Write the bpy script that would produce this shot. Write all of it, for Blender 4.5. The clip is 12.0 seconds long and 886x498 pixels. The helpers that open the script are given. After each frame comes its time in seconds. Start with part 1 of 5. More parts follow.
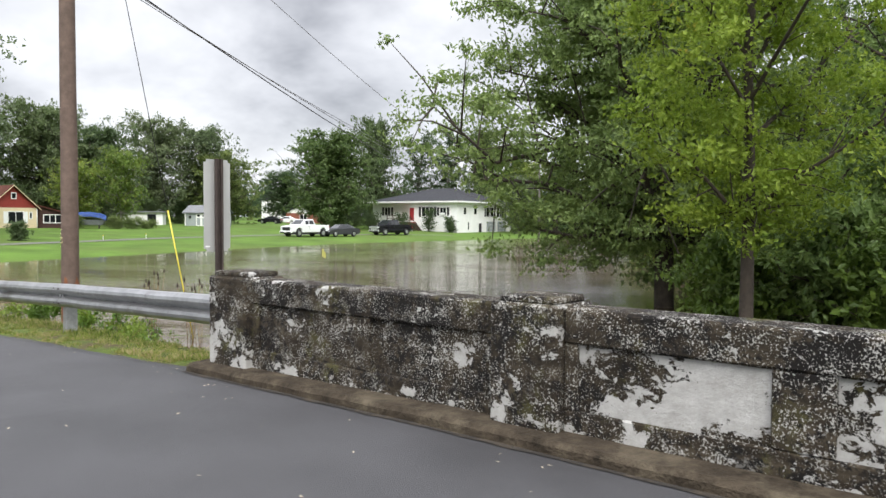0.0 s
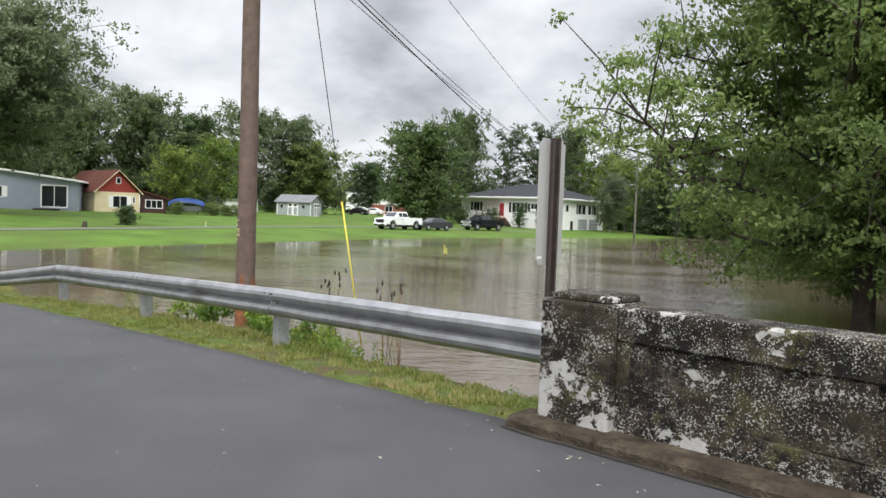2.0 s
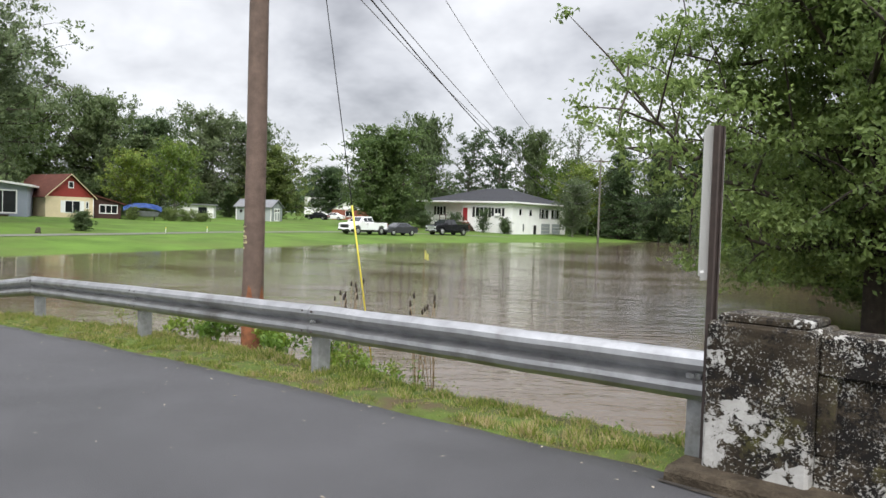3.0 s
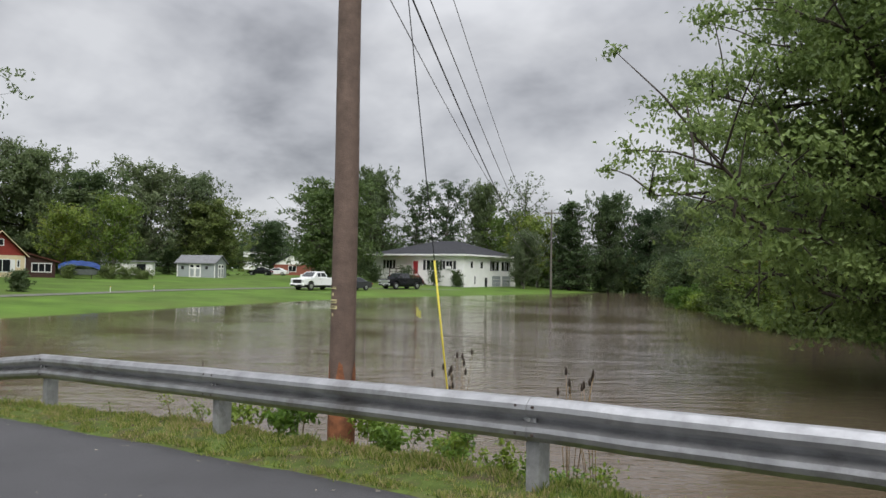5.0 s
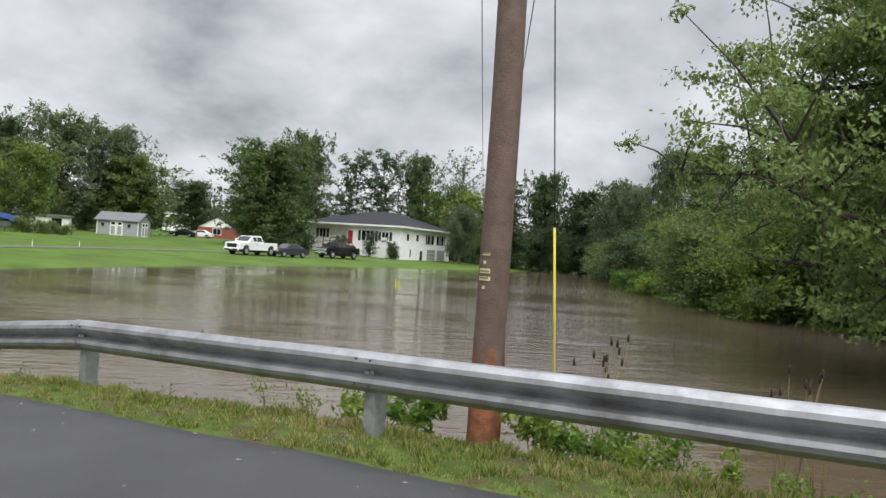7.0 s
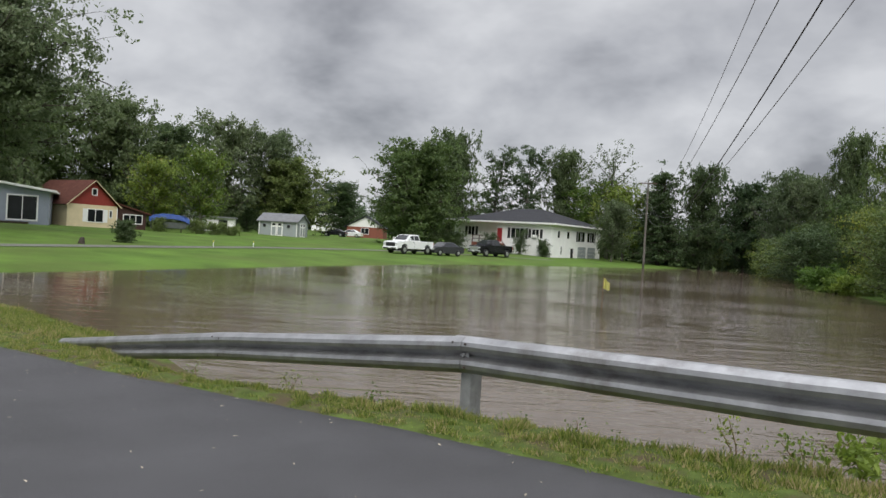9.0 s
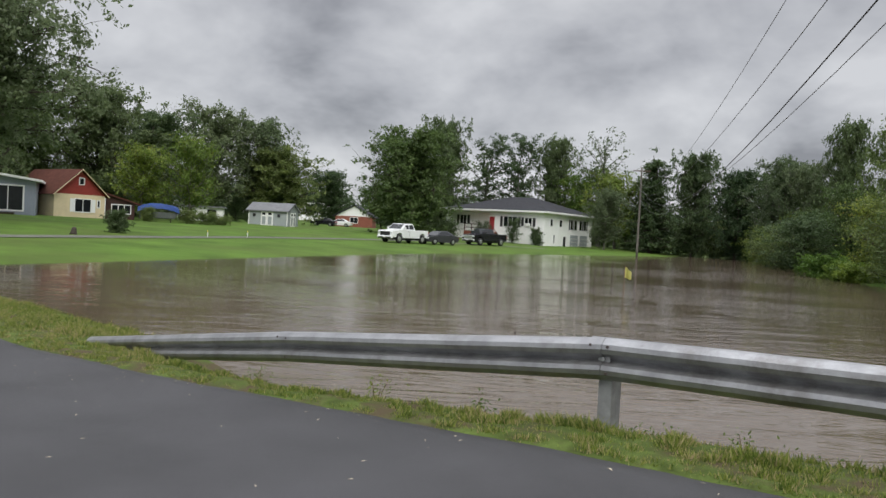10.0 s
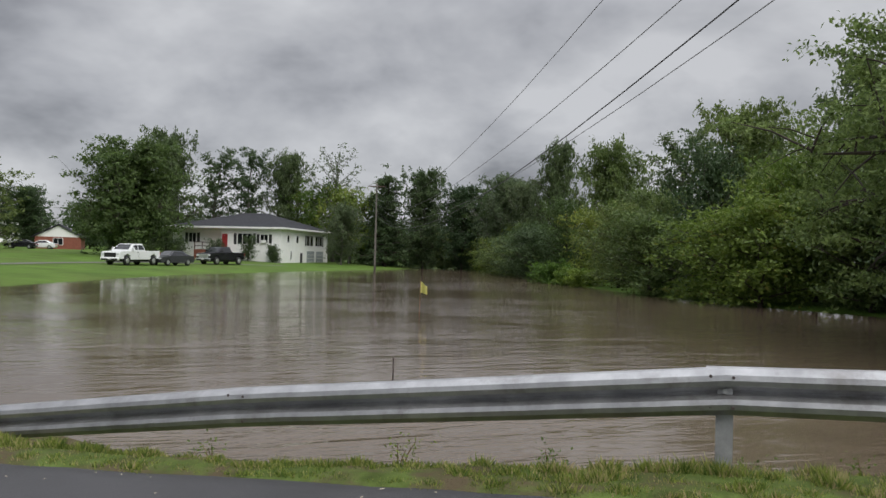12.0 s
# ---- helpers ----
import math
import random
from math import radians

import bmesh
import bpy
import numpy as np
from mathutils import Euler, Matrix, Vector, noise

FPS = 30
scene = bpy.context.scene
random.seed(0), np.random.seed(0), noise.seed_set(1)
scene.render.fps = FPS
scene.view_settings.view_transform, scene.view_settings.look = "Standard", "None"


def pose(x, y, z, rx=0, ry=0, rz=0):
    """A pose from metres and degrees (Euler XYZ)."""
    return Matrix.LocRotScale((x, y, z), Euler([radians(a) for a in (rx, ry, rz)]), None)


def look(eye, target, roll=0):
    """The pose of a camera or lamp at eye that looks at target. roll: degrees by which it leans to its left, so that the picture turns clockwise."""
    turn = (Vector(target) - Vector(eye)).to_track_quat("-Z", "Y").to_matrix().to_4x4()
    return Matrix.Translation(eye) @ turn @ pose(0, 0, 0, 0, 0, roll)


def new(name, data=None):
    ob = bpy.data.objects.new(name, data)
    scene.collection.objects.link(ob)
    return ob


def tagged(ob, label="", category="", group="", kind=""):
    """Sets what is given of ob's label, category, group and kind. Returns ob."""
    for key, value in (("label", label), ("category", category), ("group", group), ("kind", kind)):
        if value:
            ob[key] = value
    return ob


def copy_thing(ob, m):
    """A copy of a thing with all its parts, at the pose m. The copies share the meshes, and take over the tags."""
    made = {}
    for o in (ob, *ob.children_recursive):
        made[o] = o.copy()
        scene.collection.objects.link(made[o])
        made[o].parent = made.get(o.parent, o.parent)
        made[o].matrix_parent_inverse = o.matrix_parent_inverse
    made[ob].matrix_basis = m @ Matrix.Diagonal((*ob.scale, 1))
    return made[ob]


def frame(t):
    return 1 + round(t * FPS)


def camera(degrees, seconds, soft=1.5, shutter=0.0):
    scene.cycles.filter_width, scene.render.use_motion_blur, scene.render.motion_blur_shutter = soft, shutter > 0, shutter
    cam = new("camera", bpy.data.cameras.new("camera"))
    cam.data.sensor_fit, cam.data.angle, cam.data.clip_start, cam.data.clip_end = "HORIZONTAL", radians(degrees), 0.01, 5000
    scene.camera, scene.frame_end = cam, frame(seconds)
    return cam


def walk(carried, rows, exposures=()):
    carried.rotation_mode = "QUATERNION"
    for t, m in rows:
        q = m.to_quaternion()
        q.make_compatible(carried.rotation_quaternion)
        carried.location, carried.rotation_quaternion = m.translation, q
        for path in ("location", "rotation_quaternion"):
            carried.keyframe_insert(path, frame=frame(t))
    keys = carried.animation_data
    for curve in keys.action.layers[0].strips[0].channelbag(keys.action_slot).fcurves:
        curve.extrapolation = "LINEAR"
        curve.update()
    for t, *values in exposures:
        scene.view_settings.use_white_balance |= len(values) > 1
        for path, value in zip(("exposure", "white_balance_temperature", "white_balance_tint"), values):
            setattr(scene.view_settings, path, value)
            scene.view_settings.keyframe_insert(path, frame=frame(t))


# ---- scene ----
cam = camera(60.6, 12.0)
PATH = [
    (0, (10.743, -4.508, 1.591), (9.442, -2.99, 1.516), 0.3),
    (0.5, (9.984, -4.451, 1.578), (8.542, -3.069, 1.473), 1.7),
    (1, (9.154, -4.537, 1.588), (7.674, -3.196, 1.468), 2.6),
    (1.5, (8.366, -4.514, 1.588), (6.921, -3.136, 1.481), 2.2),
    (2, (7.581, -4.639, 1.615), (6.14, -3.255, 1.522), 2.0),
    (2.5, (6.832, -4.649, 1.601), (5.467, -3.191, 1.504), 2.0),
    (4.5, (3.595, -4.741, 1.539), (2.235, -3.275, 1.542), 2.0),
    (5, (2.894, -4.78, 1.573), (1.661, -3.207, 1.64), 1.0),
    (5.5, (2.119, -4.674, 1.534), (1.099, -2.955, 1.594), 0.8),
    (6, (1.369, -4.746, 1.497), (0.443, -2.973, 1.509), 1.5),
    (6.5, (0.599, -4.842, 1.425), (-0.378, -3.097, 1.417), 3.2),
    (7, (-0.199, -4.844, 1.391), (-1.257, -3.147, 1.397), 3.9),
    (7.5, (-0.933, -4.941, 1.373), (-2.062, -3.29, 1.381), 4.1),
    (9.5, (-4.184, -5.097, 1.176), (-5.54, -3.627, 1.15), 3.2),
    (10, (-4.874, -5.157, 1.145), (-6.176, -3.64, 1.096), 3.1),
    (10.5, (-5.607, -5.309, 1.124), (-6.945, -3.823, 1.071), 2.8),
    (11, (-6.279, -5.36, 1.119), (-7.447, -3.737, 1.091), 2.5),
    (11.5, (-7.075, -5.373, 1.073), (-8.055, -3.629, 1.101), 3.3),
    (12, (-7.696, -5.395, 1.088), (-8.373, -3.513, 1.109), 1.4),
]
walk(cam, [(t, look(eye, target, roll)) for t, eye, target, roll in PATH], [(0, 0.74), (0.5, 0.70), (2.0, 0.60), (2.5, 0.66), (4.5, 0.36), (5.0, 0.1), (5.5, 0.15), (6.0, 0.22), (6.5, 0.5), (7.0, 0.3), (7.5, 0.2), (9.5, 0.0), (11.5, 0.0), (12, -0.16)])

# ---------- sky, sun, exposure ----------
world = bpy.data.worlds.new("overcast_sky")
scene.world = world
world.use_nodes = True


def build_sky():
    nt = world.node_tree
    nt.nodes.clear()
    N = nt.nodes.new
    L = nt.links.new
    out = N("ShaderNodeOutputWorld")
    bg = N("ShaderNodeBackground")
    sky = N("ShaderNodeTexSky")
    sky.sky_type = "NISHITA"
    sky.sun_disc = False
    sky.sun_elevation = radians(48)
    sky.sun_rotation = radians(133)
    co = N("ShaderNodeTexCoord")
    # a cloud layer: directions are spread over a flat deck overhead
    sep = N("ShaderNodeSeparateXYZ")
    L(co.outputs["Generated"], sep.inputs[0])
    up = N("ShaderNodeMath")
    up.operation = "MAXIMUM"
    up.inputs[1].default_value = 0.0
    L(sep.outputs["Z"], up.inputs[0])
    zz = N("ShaderNodeMath")
    zz.operation = "ADD"
    zz.inputs[1].default_value = 0.48
    L(up.outputs[0], zz.inputs[0])
    div = N("ShaderNodeVectorMath")
    div.operation = "DIVIDE"
    comb = N("ShaderNodeCombineXYZ")
    for k in range(3):
        L(zz.outputs[0], comb.inputs[k])
    L(co.outputs["Generated"], div.inputs[0])
    L(comb.outputs[0], div.inputs[1])
    big = N("ShaderNodeTexNoise")
    big.inputs["Scale"].default_value = 2.7
    big.inputs["Detail"].default_value = 5
    big.inputs["Roughness"].default_value = 0.52
    big.inputs["Distortion"].default_value = 0.15
    L(div.outputs[0], big.inputs["Vector"])
    ramp = N("ShaderNodeValToRGB")
    e = ramp.color_ramp.elements
    e[0].position, e[0].color = 0.34, (0.29, 0.297, 0.325, 1)
    e[1].position, e[1].color = 0.64, (0.72, 0.73, 0.76, 1)
    m = e.new(0.47)
    m.color = (0.50, 0.51, 0.545, 1)
    # the cloud thickens towards the west
    west = N("ShaderNodeMath")
    west.operation = "MULTIPLY_ADD"
    west.inputs[1].default_value, west.inputs[2].default_value = 0.11, 0.072
    L(sep.outputs["X"], west.inputs[0])
    thick = N("ShaderNodeMath")
    thick.operation = "ADD"
    L(big.outputs["Fac"], thick.inputs[0])
    L(west.outputs[0], thick.inputs[1])
    L(thick.outputs[0], ramp.inputs[0])
    scale = N("ShaderNodeMix")
    scale.data_type = "RGBA"
    scale.inputs["Factor"].default_value = 0.93
    dim = N("ShaderNodeMix")
    dim.data_type = "RGBA"
    dim.blend_type = "MULTIPLY"
    dim.inputs["Factor"].default_value = 1.0
    dim.inputs[7].default_value = (0.1, 0.1, 0.1, 1)
    L(sky.outputs[0], dim.inputs[6])
    L(dim.outputs[2], scale.inputs[6])
    L(ramp.outputs[0], scale.inputs[7])
    L(scale.outputs[2], bg.inputs[0])
    # an overcast sky is brightest overhead
    lum = N("ShaderNodeMapRange")
    lum.inputs[1].default_value, lum.inputs[2].default_value = 0.3, 1.0
    lum.inputs[3].default_value, lum.inputs[4].default_value = 0.92, 3.1
    L(sep.outputs["Z"], lum.inputs[0])
    L(lum.outputs[0], bg.inputs[1])
    L(bg.outputs[0], out.inputs[0])


build_sky()
sun = new("sun", bpy.data.lights.new("sun", "SUN"))
sun.data.energy, sun.data.angle, sun.data.color = 2.1, radians(40), (1, 0.97, 0.92)
sun.matrix_world = look((28, -26, 45), (0, 0, 0))

# ---------- materials ----------


def mat(name, base=(0.5, 0.5, 0.5), rough=0.7, metal=0.0, vary=0.25, scale=8.0, bump=0.0, bump_scale=60.0, second=None, mask=(0.45, 0.6), spec=0.5, coat=0.0, rnd=0.0):
    """A surface with variation at two scales, fine relief and, if second is given, worn patches of a second colour."""
    m = bpy.data.materials.new(name)
    m.use_nodes = True
    nt = m.node_tree
    N, L = nt.nodes.new, nt.links.new
    b = nt.nodes["Principled BSDF"]
    b.inputs["Roughness"].default_value = rough
    b.inputs["Metallic"].default_value = metal
    b.inputs["Specular IOR Level"].default_value = spec
    b.inputs["Coat Weight"].default_value = coat
    co = N("ShaderNodeTexCoord")
    n1 = N("ShaderNodeTexNoise")
    n1.inputs["Scale"].default_value = scale
    n1.inputs["Detail"].default_value = 6
    n1.inputs["Roughness"].default_value = 0.65
    L(co.outputs["Object"], n1.inputs["Vector"])
    lo = tuple(c * (1 - vary) for c in base) + (1,)
    hi = tuple(min(1, c * (1 + vary)) for c in base) + (1,)
    r = N("ShaderNodeValToRGB")
    r.color_ramp.elements[0].position, r.color_ramp.elements[0].color = 0.3, lo
    r.color_ramp.elements[1].position, r.color_ramp.elements[1].color = 0.7, hi
    L(n1.outputs["Fac"], r.inputs[0])
    col = r.outputs[0]
    if second:
        n2 = N("ShaderNodeTexNoise")
        n2.inputs["Scale"].default_value = scale * 0.37
        n2.inputs["Detail"].default_value = 9
        n2.inputs["Roughness"].default_value = 0.7
        L(co.outputs["Object"], n2.inputs["Vector"])
        k = N("ShaderNodeMapRange")
        k.inputs[1].default_value, k.inputs[2].default_value = mask
        L(n2.outputs["Fac"], k.inputs[0])
        x = N("ShaderNodeMix")
        x.data_type = "RGBA"
        L(k.outputs[0], x.inputs["Factor"])
        L(col, x.inputs[6])
        x.inputs[7].default_value = (*second, 1)
        col = x.outputs[2]
    if rnd:
        oi = N("ShaderNodeObjectInfo")
        h = N("ShaderNodeHueSaturation")
        mr = N("ShaderNodeMapRange")
        mr.inputs[3].default_value, mr.inputs[4].default_value = 1 - rnd, 1 + rnd
        L(oi.outputs["Random"], mr.inputs[0])
        L(mr.outputs[0], h.inputs["Value"])
        L(col, h.inputs["Color"])
        col = h.outputs[0]
    L(col, b.inputs["Base Color"])
    if bump:
        n3 = N("ShaderNodeTexNoise")
        n3.inputs["Scale"].default_value = bump_scale
        n3.inputs["Detail"].default_value = 4
        L(co.outputs["Object"], n3.inputs["Vector"])
        bp = N("ShaderNodeBump")
        bp.inputs["Strength"].default_value = bump
        bp.inputs["Distance"].default_value = 0.02
        L(n3.outputs["Fac"], bp.inputs["Height"])
        L(bp.outputs[0], b.inputs["Normal"])
    return m


def leaf_mat(name, dark, light, yellow=None, gloss=0.45, glow=0.5, turn=0.93, spread=0.6):
    """Foliage: each leaf its own tint, with a little light coming through."""
    m = bpy.data.materials.new(name)
    m.use_nodes = True
    nt = m.node_tree
    N, L = nt.nodes.new, nt.links.new
    b = nt.nodes["Principled BSDF"]
    out = nt.nodes["Material Output"]
    g = N("ShaderNodeNewGeometry")
    r = N("ShaderNodeValToRGB")
    r.color_ramp.elements[0].color = (*dark, 1)
    r.color_ramp.elements[1].color = (*light, 1)
    if yellow:
        e = r.color_ramp.elements.new(turn)
        e.color = (*light, 1)
        r.color_ramp.elements[2].color = (*yellow, 1)
    co = N("ShaderNodeTexCoord")
    n1 = N("ShaderNodeTexNoise")
    n1.inputs["Scale"].default_value = 0.55
    n1.inputs["Detail"].default_value = 3
    L(co.outputs["Object"], n1.inputs["Vector"])
    a = N("ShaderNodeMath")
    a.operation = "MULTIPLY_ADD"
    a.inputs[1].default_value = 1.3
    L(n1.outputs["Fac"], a.inputs[0])
    s = N("ShaderNodeMath")
    s.operation = "MULTIPLY_ADD"
    s.inputs[1].default_value = spread
    s.inputs[2].default_value = -0.15 - spread / 2
    L(g.outputs["Random Per Island"], s.inputs[0])
    L(s.outputs[0], a.inputs[2])
    L(a.outputs[0], r.inputs[0])
    oi = N("ShaderNodeObjectInfo")
    h = N("ShaderNodeHueSaturation")
    mr = N("ShaderNodeMapRange")
    mr.inputs[3].default_value, mr.inputs[4].default_value = 0.75, 1.25
    L(oi.outputs["Random"], mr.inputs[0])
    L(mr.outputs[0], h.inputs["Value"])
    mh = N("ShaderNodeMapRange")
    mh.inputs[3].default_value, mh.inputs[4].default_value = 0.52, 0.475
    L(oi.outputs["Random"], mh.inputs[0])
    L(mh.outputs[0], h.inputs["Hue"])
    L(r.outputs[0], h.inputs["Color"])
    L(h.outputs[0], b.inputs["Base Color"])
    b.inputs["Roughness"].default_value = gloss
    b.inputs["Specular IOR Level"].default_value = 0.35
    t = N("ShaderNodeBsdfTranslucent")
    L(h.outputs[0], t.inputs[0])
    x = N("ShaderNodeMixShader")
    x.inputs[0].default_value = glow
    L(b.outputs[0], x.inputs[1])
    L(t.outputs[0], x.inputs[2])
    L(x.outputs[0], out.inputs[0])
    return m


def water_mat():
    m = bpy.data.materials.new("muddy_water")
    m.use_nodes = True
    nt = m.node_tree
    N, L = nt.nodes.new, nt.links.new
    b = nt.nodes["Principled BSDF"]
    b.inputs["Roughness"].default_value = 0.03
    b.inputs["IOR"].default_value = 1.33
    co = N("ShaderNodeTexCoord")
    n0 = N("ShaderNodeTexNoise")
    n0.inputs["Scale"].default_value = 0.08
    n0.inputs["Detail"].default_value = 5
    L(co.outputs["Object"], n0.inputs["Vector"])
    r = N("ShaderNodeValToRGB")
    r.color_ramp.elements[0].position, r.color_ramp.elements[0].color = 0.3, (0.092, 0.066, 0.043, 1)
    r.color_ramp.elements[1].position, r.color_ramp.elements[1].color = 0.7, (0.124, 0.096, 0.070, 1)
    L(n0.outputs["Fac"], r.inputs[0])
    L(r.outputs[0], b.inputs["Base Color"])
    # wind wavelets lying across the current, calm patches between them
    def wave(scale, stretch, angle, detail, rough, dist):
        turn = N("ShaderNodeMapping")
        turn.inputs["Rotation"].default_value = (0, 0, radians(angle))
        L(co.outputs["Object"], turn.inputs["Vector"])
        mp = N("ShaderNodeMapping")
        mp.inputs["Scale"].default_value = stretch
        L(turn.outputs[0], mp.inputs["Vector"])
        n = N("ShaderNodeTexNoise")
        n.inputs["Scale"].default_value = scale
        n.inputs["Detail"].default_value = detail
        n.inputs["Roughness"].default_value = rough
        n.inputs["Distortion"].default_value = dist
        L(mp.outputs[0], n.inputs["Vector"])
        return n.outputs["Fac"]

    def calc(op, x, y):
        n = N("ShaderNodeMath")
        n.operation = op
        for i, q in enumerate((x, y)):
            if isinstance(q, float):
                n.inputs[i].default_value = q
            else:
                L(q, n.inputs[i])
        return n.outputs[0]

    small = wave(5.0, (0.40, 1.3, 1), -32, 3.0, 0.55, 0.4)
    chop = wave(1.25, (0.42, 1.4, 1), -42, 3.0, 0.6, 0.8)
    k = N("ShaderNodeMapRange")
    k.inputs[1].default_value, k.inputs[2].default_value = 0.40, 0.60
    k.inputs[3].default_value, k.inputs[4].default_value = 0.3, 1.15
    L(wave(0.11, (0.7, 1.2, 1), -28, 3.0, 0.5, 0.3), k.inputs[0])
    # the current down the middle of the flood is rougher than the backwater and the lee of the bank
    across = N("ShaderNodeVectorMath")
    across.operation = "DOT_PRODUCT"
    across.inputs[1].default_value = (0.91, 0.42, 0)
    L(co.outputs["Object"], across.inputs[0])
    rough = []
    for a, z, lo, hi in ((-26, -9, 0.42, 1.9), (4.5, 9, 1.0, 0.3)):
        q = N("ShaderNodeMapRange")
        q.inputs[1].default_value, q.inputs[2].default_value = a, z
        q.inputs[3].default_value, q.inputs[4].default_value = lo, hi
        L(across.outputs["Value"], q.inputs[0])
        rough.append(q.outputs[0])
    flow = calc("MULTIPLY", rough[0], rough[1])
    hgt = calc("ADD", calc("MULTIPLY", small, calc("MULTIPLY", k.outputs[0], 0.8)), calc("MULTIPLY", chop, calc("MULTIPLY", k.outputs[0], 2.6)))
    hgt = calc("MULTIPLY", hgt, flow)
    bp = N("ShaderNodeBump")
    bp.inputs["Strength"].default_value = 1.0
    bp.inputs["Distance"].default_value = 0.013
    L(hgt, bp.inputs["Height"])
    L(bp.outputs[0], b.inputs["Normal"])
    return m


def asphalt_mat():
    m = mat("dark_asphalt", (0.046, 0.045, 0.049), 0.68, vary=0.3, scale=0.6, bump=0.5, bump_scale=140)
    nt = m.node_tree
    N, L = nt.nodes.new, nt.links.new
    b = nt.nodes["Principled BSDF"]
    old = b.inputs["Base Color"].links[0].from_socket
    co = N("ShaderNodeTexCoord")
    v = N("ShaderNodeTexNoise")
    v.inputs["Scale"].default_value = 130
    v.inputs["Detail"].default_value = 2
    L(co.outputs["Object"], v.inputs["Vector"])
    k = N("ShaderNodeMapRange")
    k.inputs[1].default_value, k.inputs[2].default_value = 0.62, 0.75
    k.inputs[4].default_value = 0.5
    L(v.outputs["Fac"], k.inputs[0])
    x = N("ShaderNodeMix")
    x.data_type = "RGBA"
    L(k.outputs[0], x.inputs["Factor"])
    L(old, x.inputs[6])
    x.inputs[7].default_value = (0.13, 0.125, 0.12, 1)
    L(x.outputs[2], b.inputs["Base Color"])
    return m


def lawn_mat():
    m = mat("lawn_grass", (0.076, 0.136, 0.021), 0.9, vary=0.38, scale=0.25, bump=0.8, bump_scale=9, second=(0.084, 0.114, 0.028), mask=(0.45, 0.7), spec=0.15)
    return m


def parapet_mat(name, bias=0.0, black=0.0):
    """Old concrete: grey-brown moss-stained cement, black lichen, and flaking whitewash in sharp-edged islands."""
    m = bpy.data.materials.new(name)
    m.use_nodes = True
    nt = m.node_tree
    N, L = nt.nodes.new, nt.links.new
    b = nt.nodes["Principled BSDF"]
    b.inputs["Roughness"].default_value = 0.95
    b.inputs["Specular IOR Level"].default_value = 0.15
    co = N("ShaderNodeTexCoord")

    def noise_node(scale, detail, rough=0.6, dist=0.0, stretch=None):
        n = N("ShaderNodeTexNoise")
        n.inputs["Scale"].default_value = scale
        n.inputs["Detail"].default_value = detail
        n.inputs["Roughness"].default_value = rough
        n.inputs["Distortion"].default_value = dist
        if stretch:
            mp = N("ShaderNodeMapping")
            mp.inputs["Scale"].default_value = stretch
            L(co.outputs["Object"], mp.inputs["Vector"])
            L(mp.outputs[0], n.inputs["Vector"])
        else:
            L(co.outputs["Object"], n.inputs["Vector"])
        return n.outputs["Fac"]

    def ramp(sock, rows):
        r = N("ShaderNodeValToRGB")
        while len(r.color_ramp.elements) < len(rows):
            r.color_ramp.elements.new(0.5)
        for e, (p, c) in zip(r.color_ramp.elements, rows):
            e.position, e.color = p, (*c, 1)
        L(sock, r.inputs[0])
        return r.outputs[0]

    def rng(sock, a, z):
        k = N("ShaderNodeMapRange")
        k.inputs[1].default_value, k.inputs[2].default_value = a, z
        L(sock, k.inputs[0])
        return k.outputs[0]

    def mix(f, a, c):
        x = N("ShaderNodeMix")
        x.data_type = "RGBA"
        L(f, x.inputs["Factor"])
        L(a, x.inputs[6])
        if isinstance(c, tuple):
            x.inputs[7].default_value = (*c, 1)
        else:
            L(c, x.inputs[7])
        return x.outputs[2]

    def calc(op, a, c):
        n = N("ShaderNodeMath")
        n.operation = op
        for k, v in enumerate((a, c)):
            if isinstance(v, (int, float)):
                n.inputs[k].default_value = v
            else:
                L(v, n.inputs[k])
        return n.outputs[0]

    # cement with faint board marks, brown at the foot and moss in blotches
    boards = noise_node(2.6, 7, 0.7, 0.3, (0.55, 1.0, 4.5))
    cement = ramp(calc("ADD", calc("MULTIPLY", boards, 0.5), calc("MULTIPLY", noise_node(3.2, 8, 0.7), 0.5)), [(0.36, (0.015, 0.012, 0.009)), (0.5, (0.034, 0.027, 0.019)), (0.66, (0.082, 0.067, 0.047))])
    cement = mix(rng(noise_node(2.1, 6, 0.7), 0.55, 0.68), cement, (0.075, 0.072, 0.026))
    lichen = noise_node(15, 8, 0.75)
    patch = noise_node(2.4, 4, 0.6)
    col = mix(rng(calc("ADD", calc("MULTIPLY", lichen, 0.6), calc("MULTIPLY", patch, 0.4)), 0.50 - black, 0.56 - black), cement, (0.013, 0.0115, 0.011))
    sep = N("ShaderNodeSeparateXYZ")
    L(co.outputs["Object"], sep.inputs[0])
    zc = sep.outputs["Z"]
    # whitewash in large islands with ragged edges; a strip of it is left low on the wall, and much at the end pillar's foot
    islands = calc("ADD", calc("MULTIPLY", noise_node(2.3, 3, 0.5, 0.2, (1.0, 1.0, 1.35)), 0.52), calc("MULTIPLY", noise_node(10, 9, 0.72, 0.5, (1.0, 1.0, 1.3)), 0.48))
    low = calc("MULTIPLY", rng(zc, 0.14, 0.20), rng(zc, 0.34, 0.27))
    end = calc("MULTIPLY", rng(sep.outputs["X"], 4.80, 4.72), rng(zc, 0.86, 0.62))
    islands = calc("ADD", islands, calc("ADD", calc("MULTIPLY", low, 0.045), calc("MULTIPLY", end, 0.035)))
    paint = rng(islands, 0.560 - bias, 0.566 - bias)
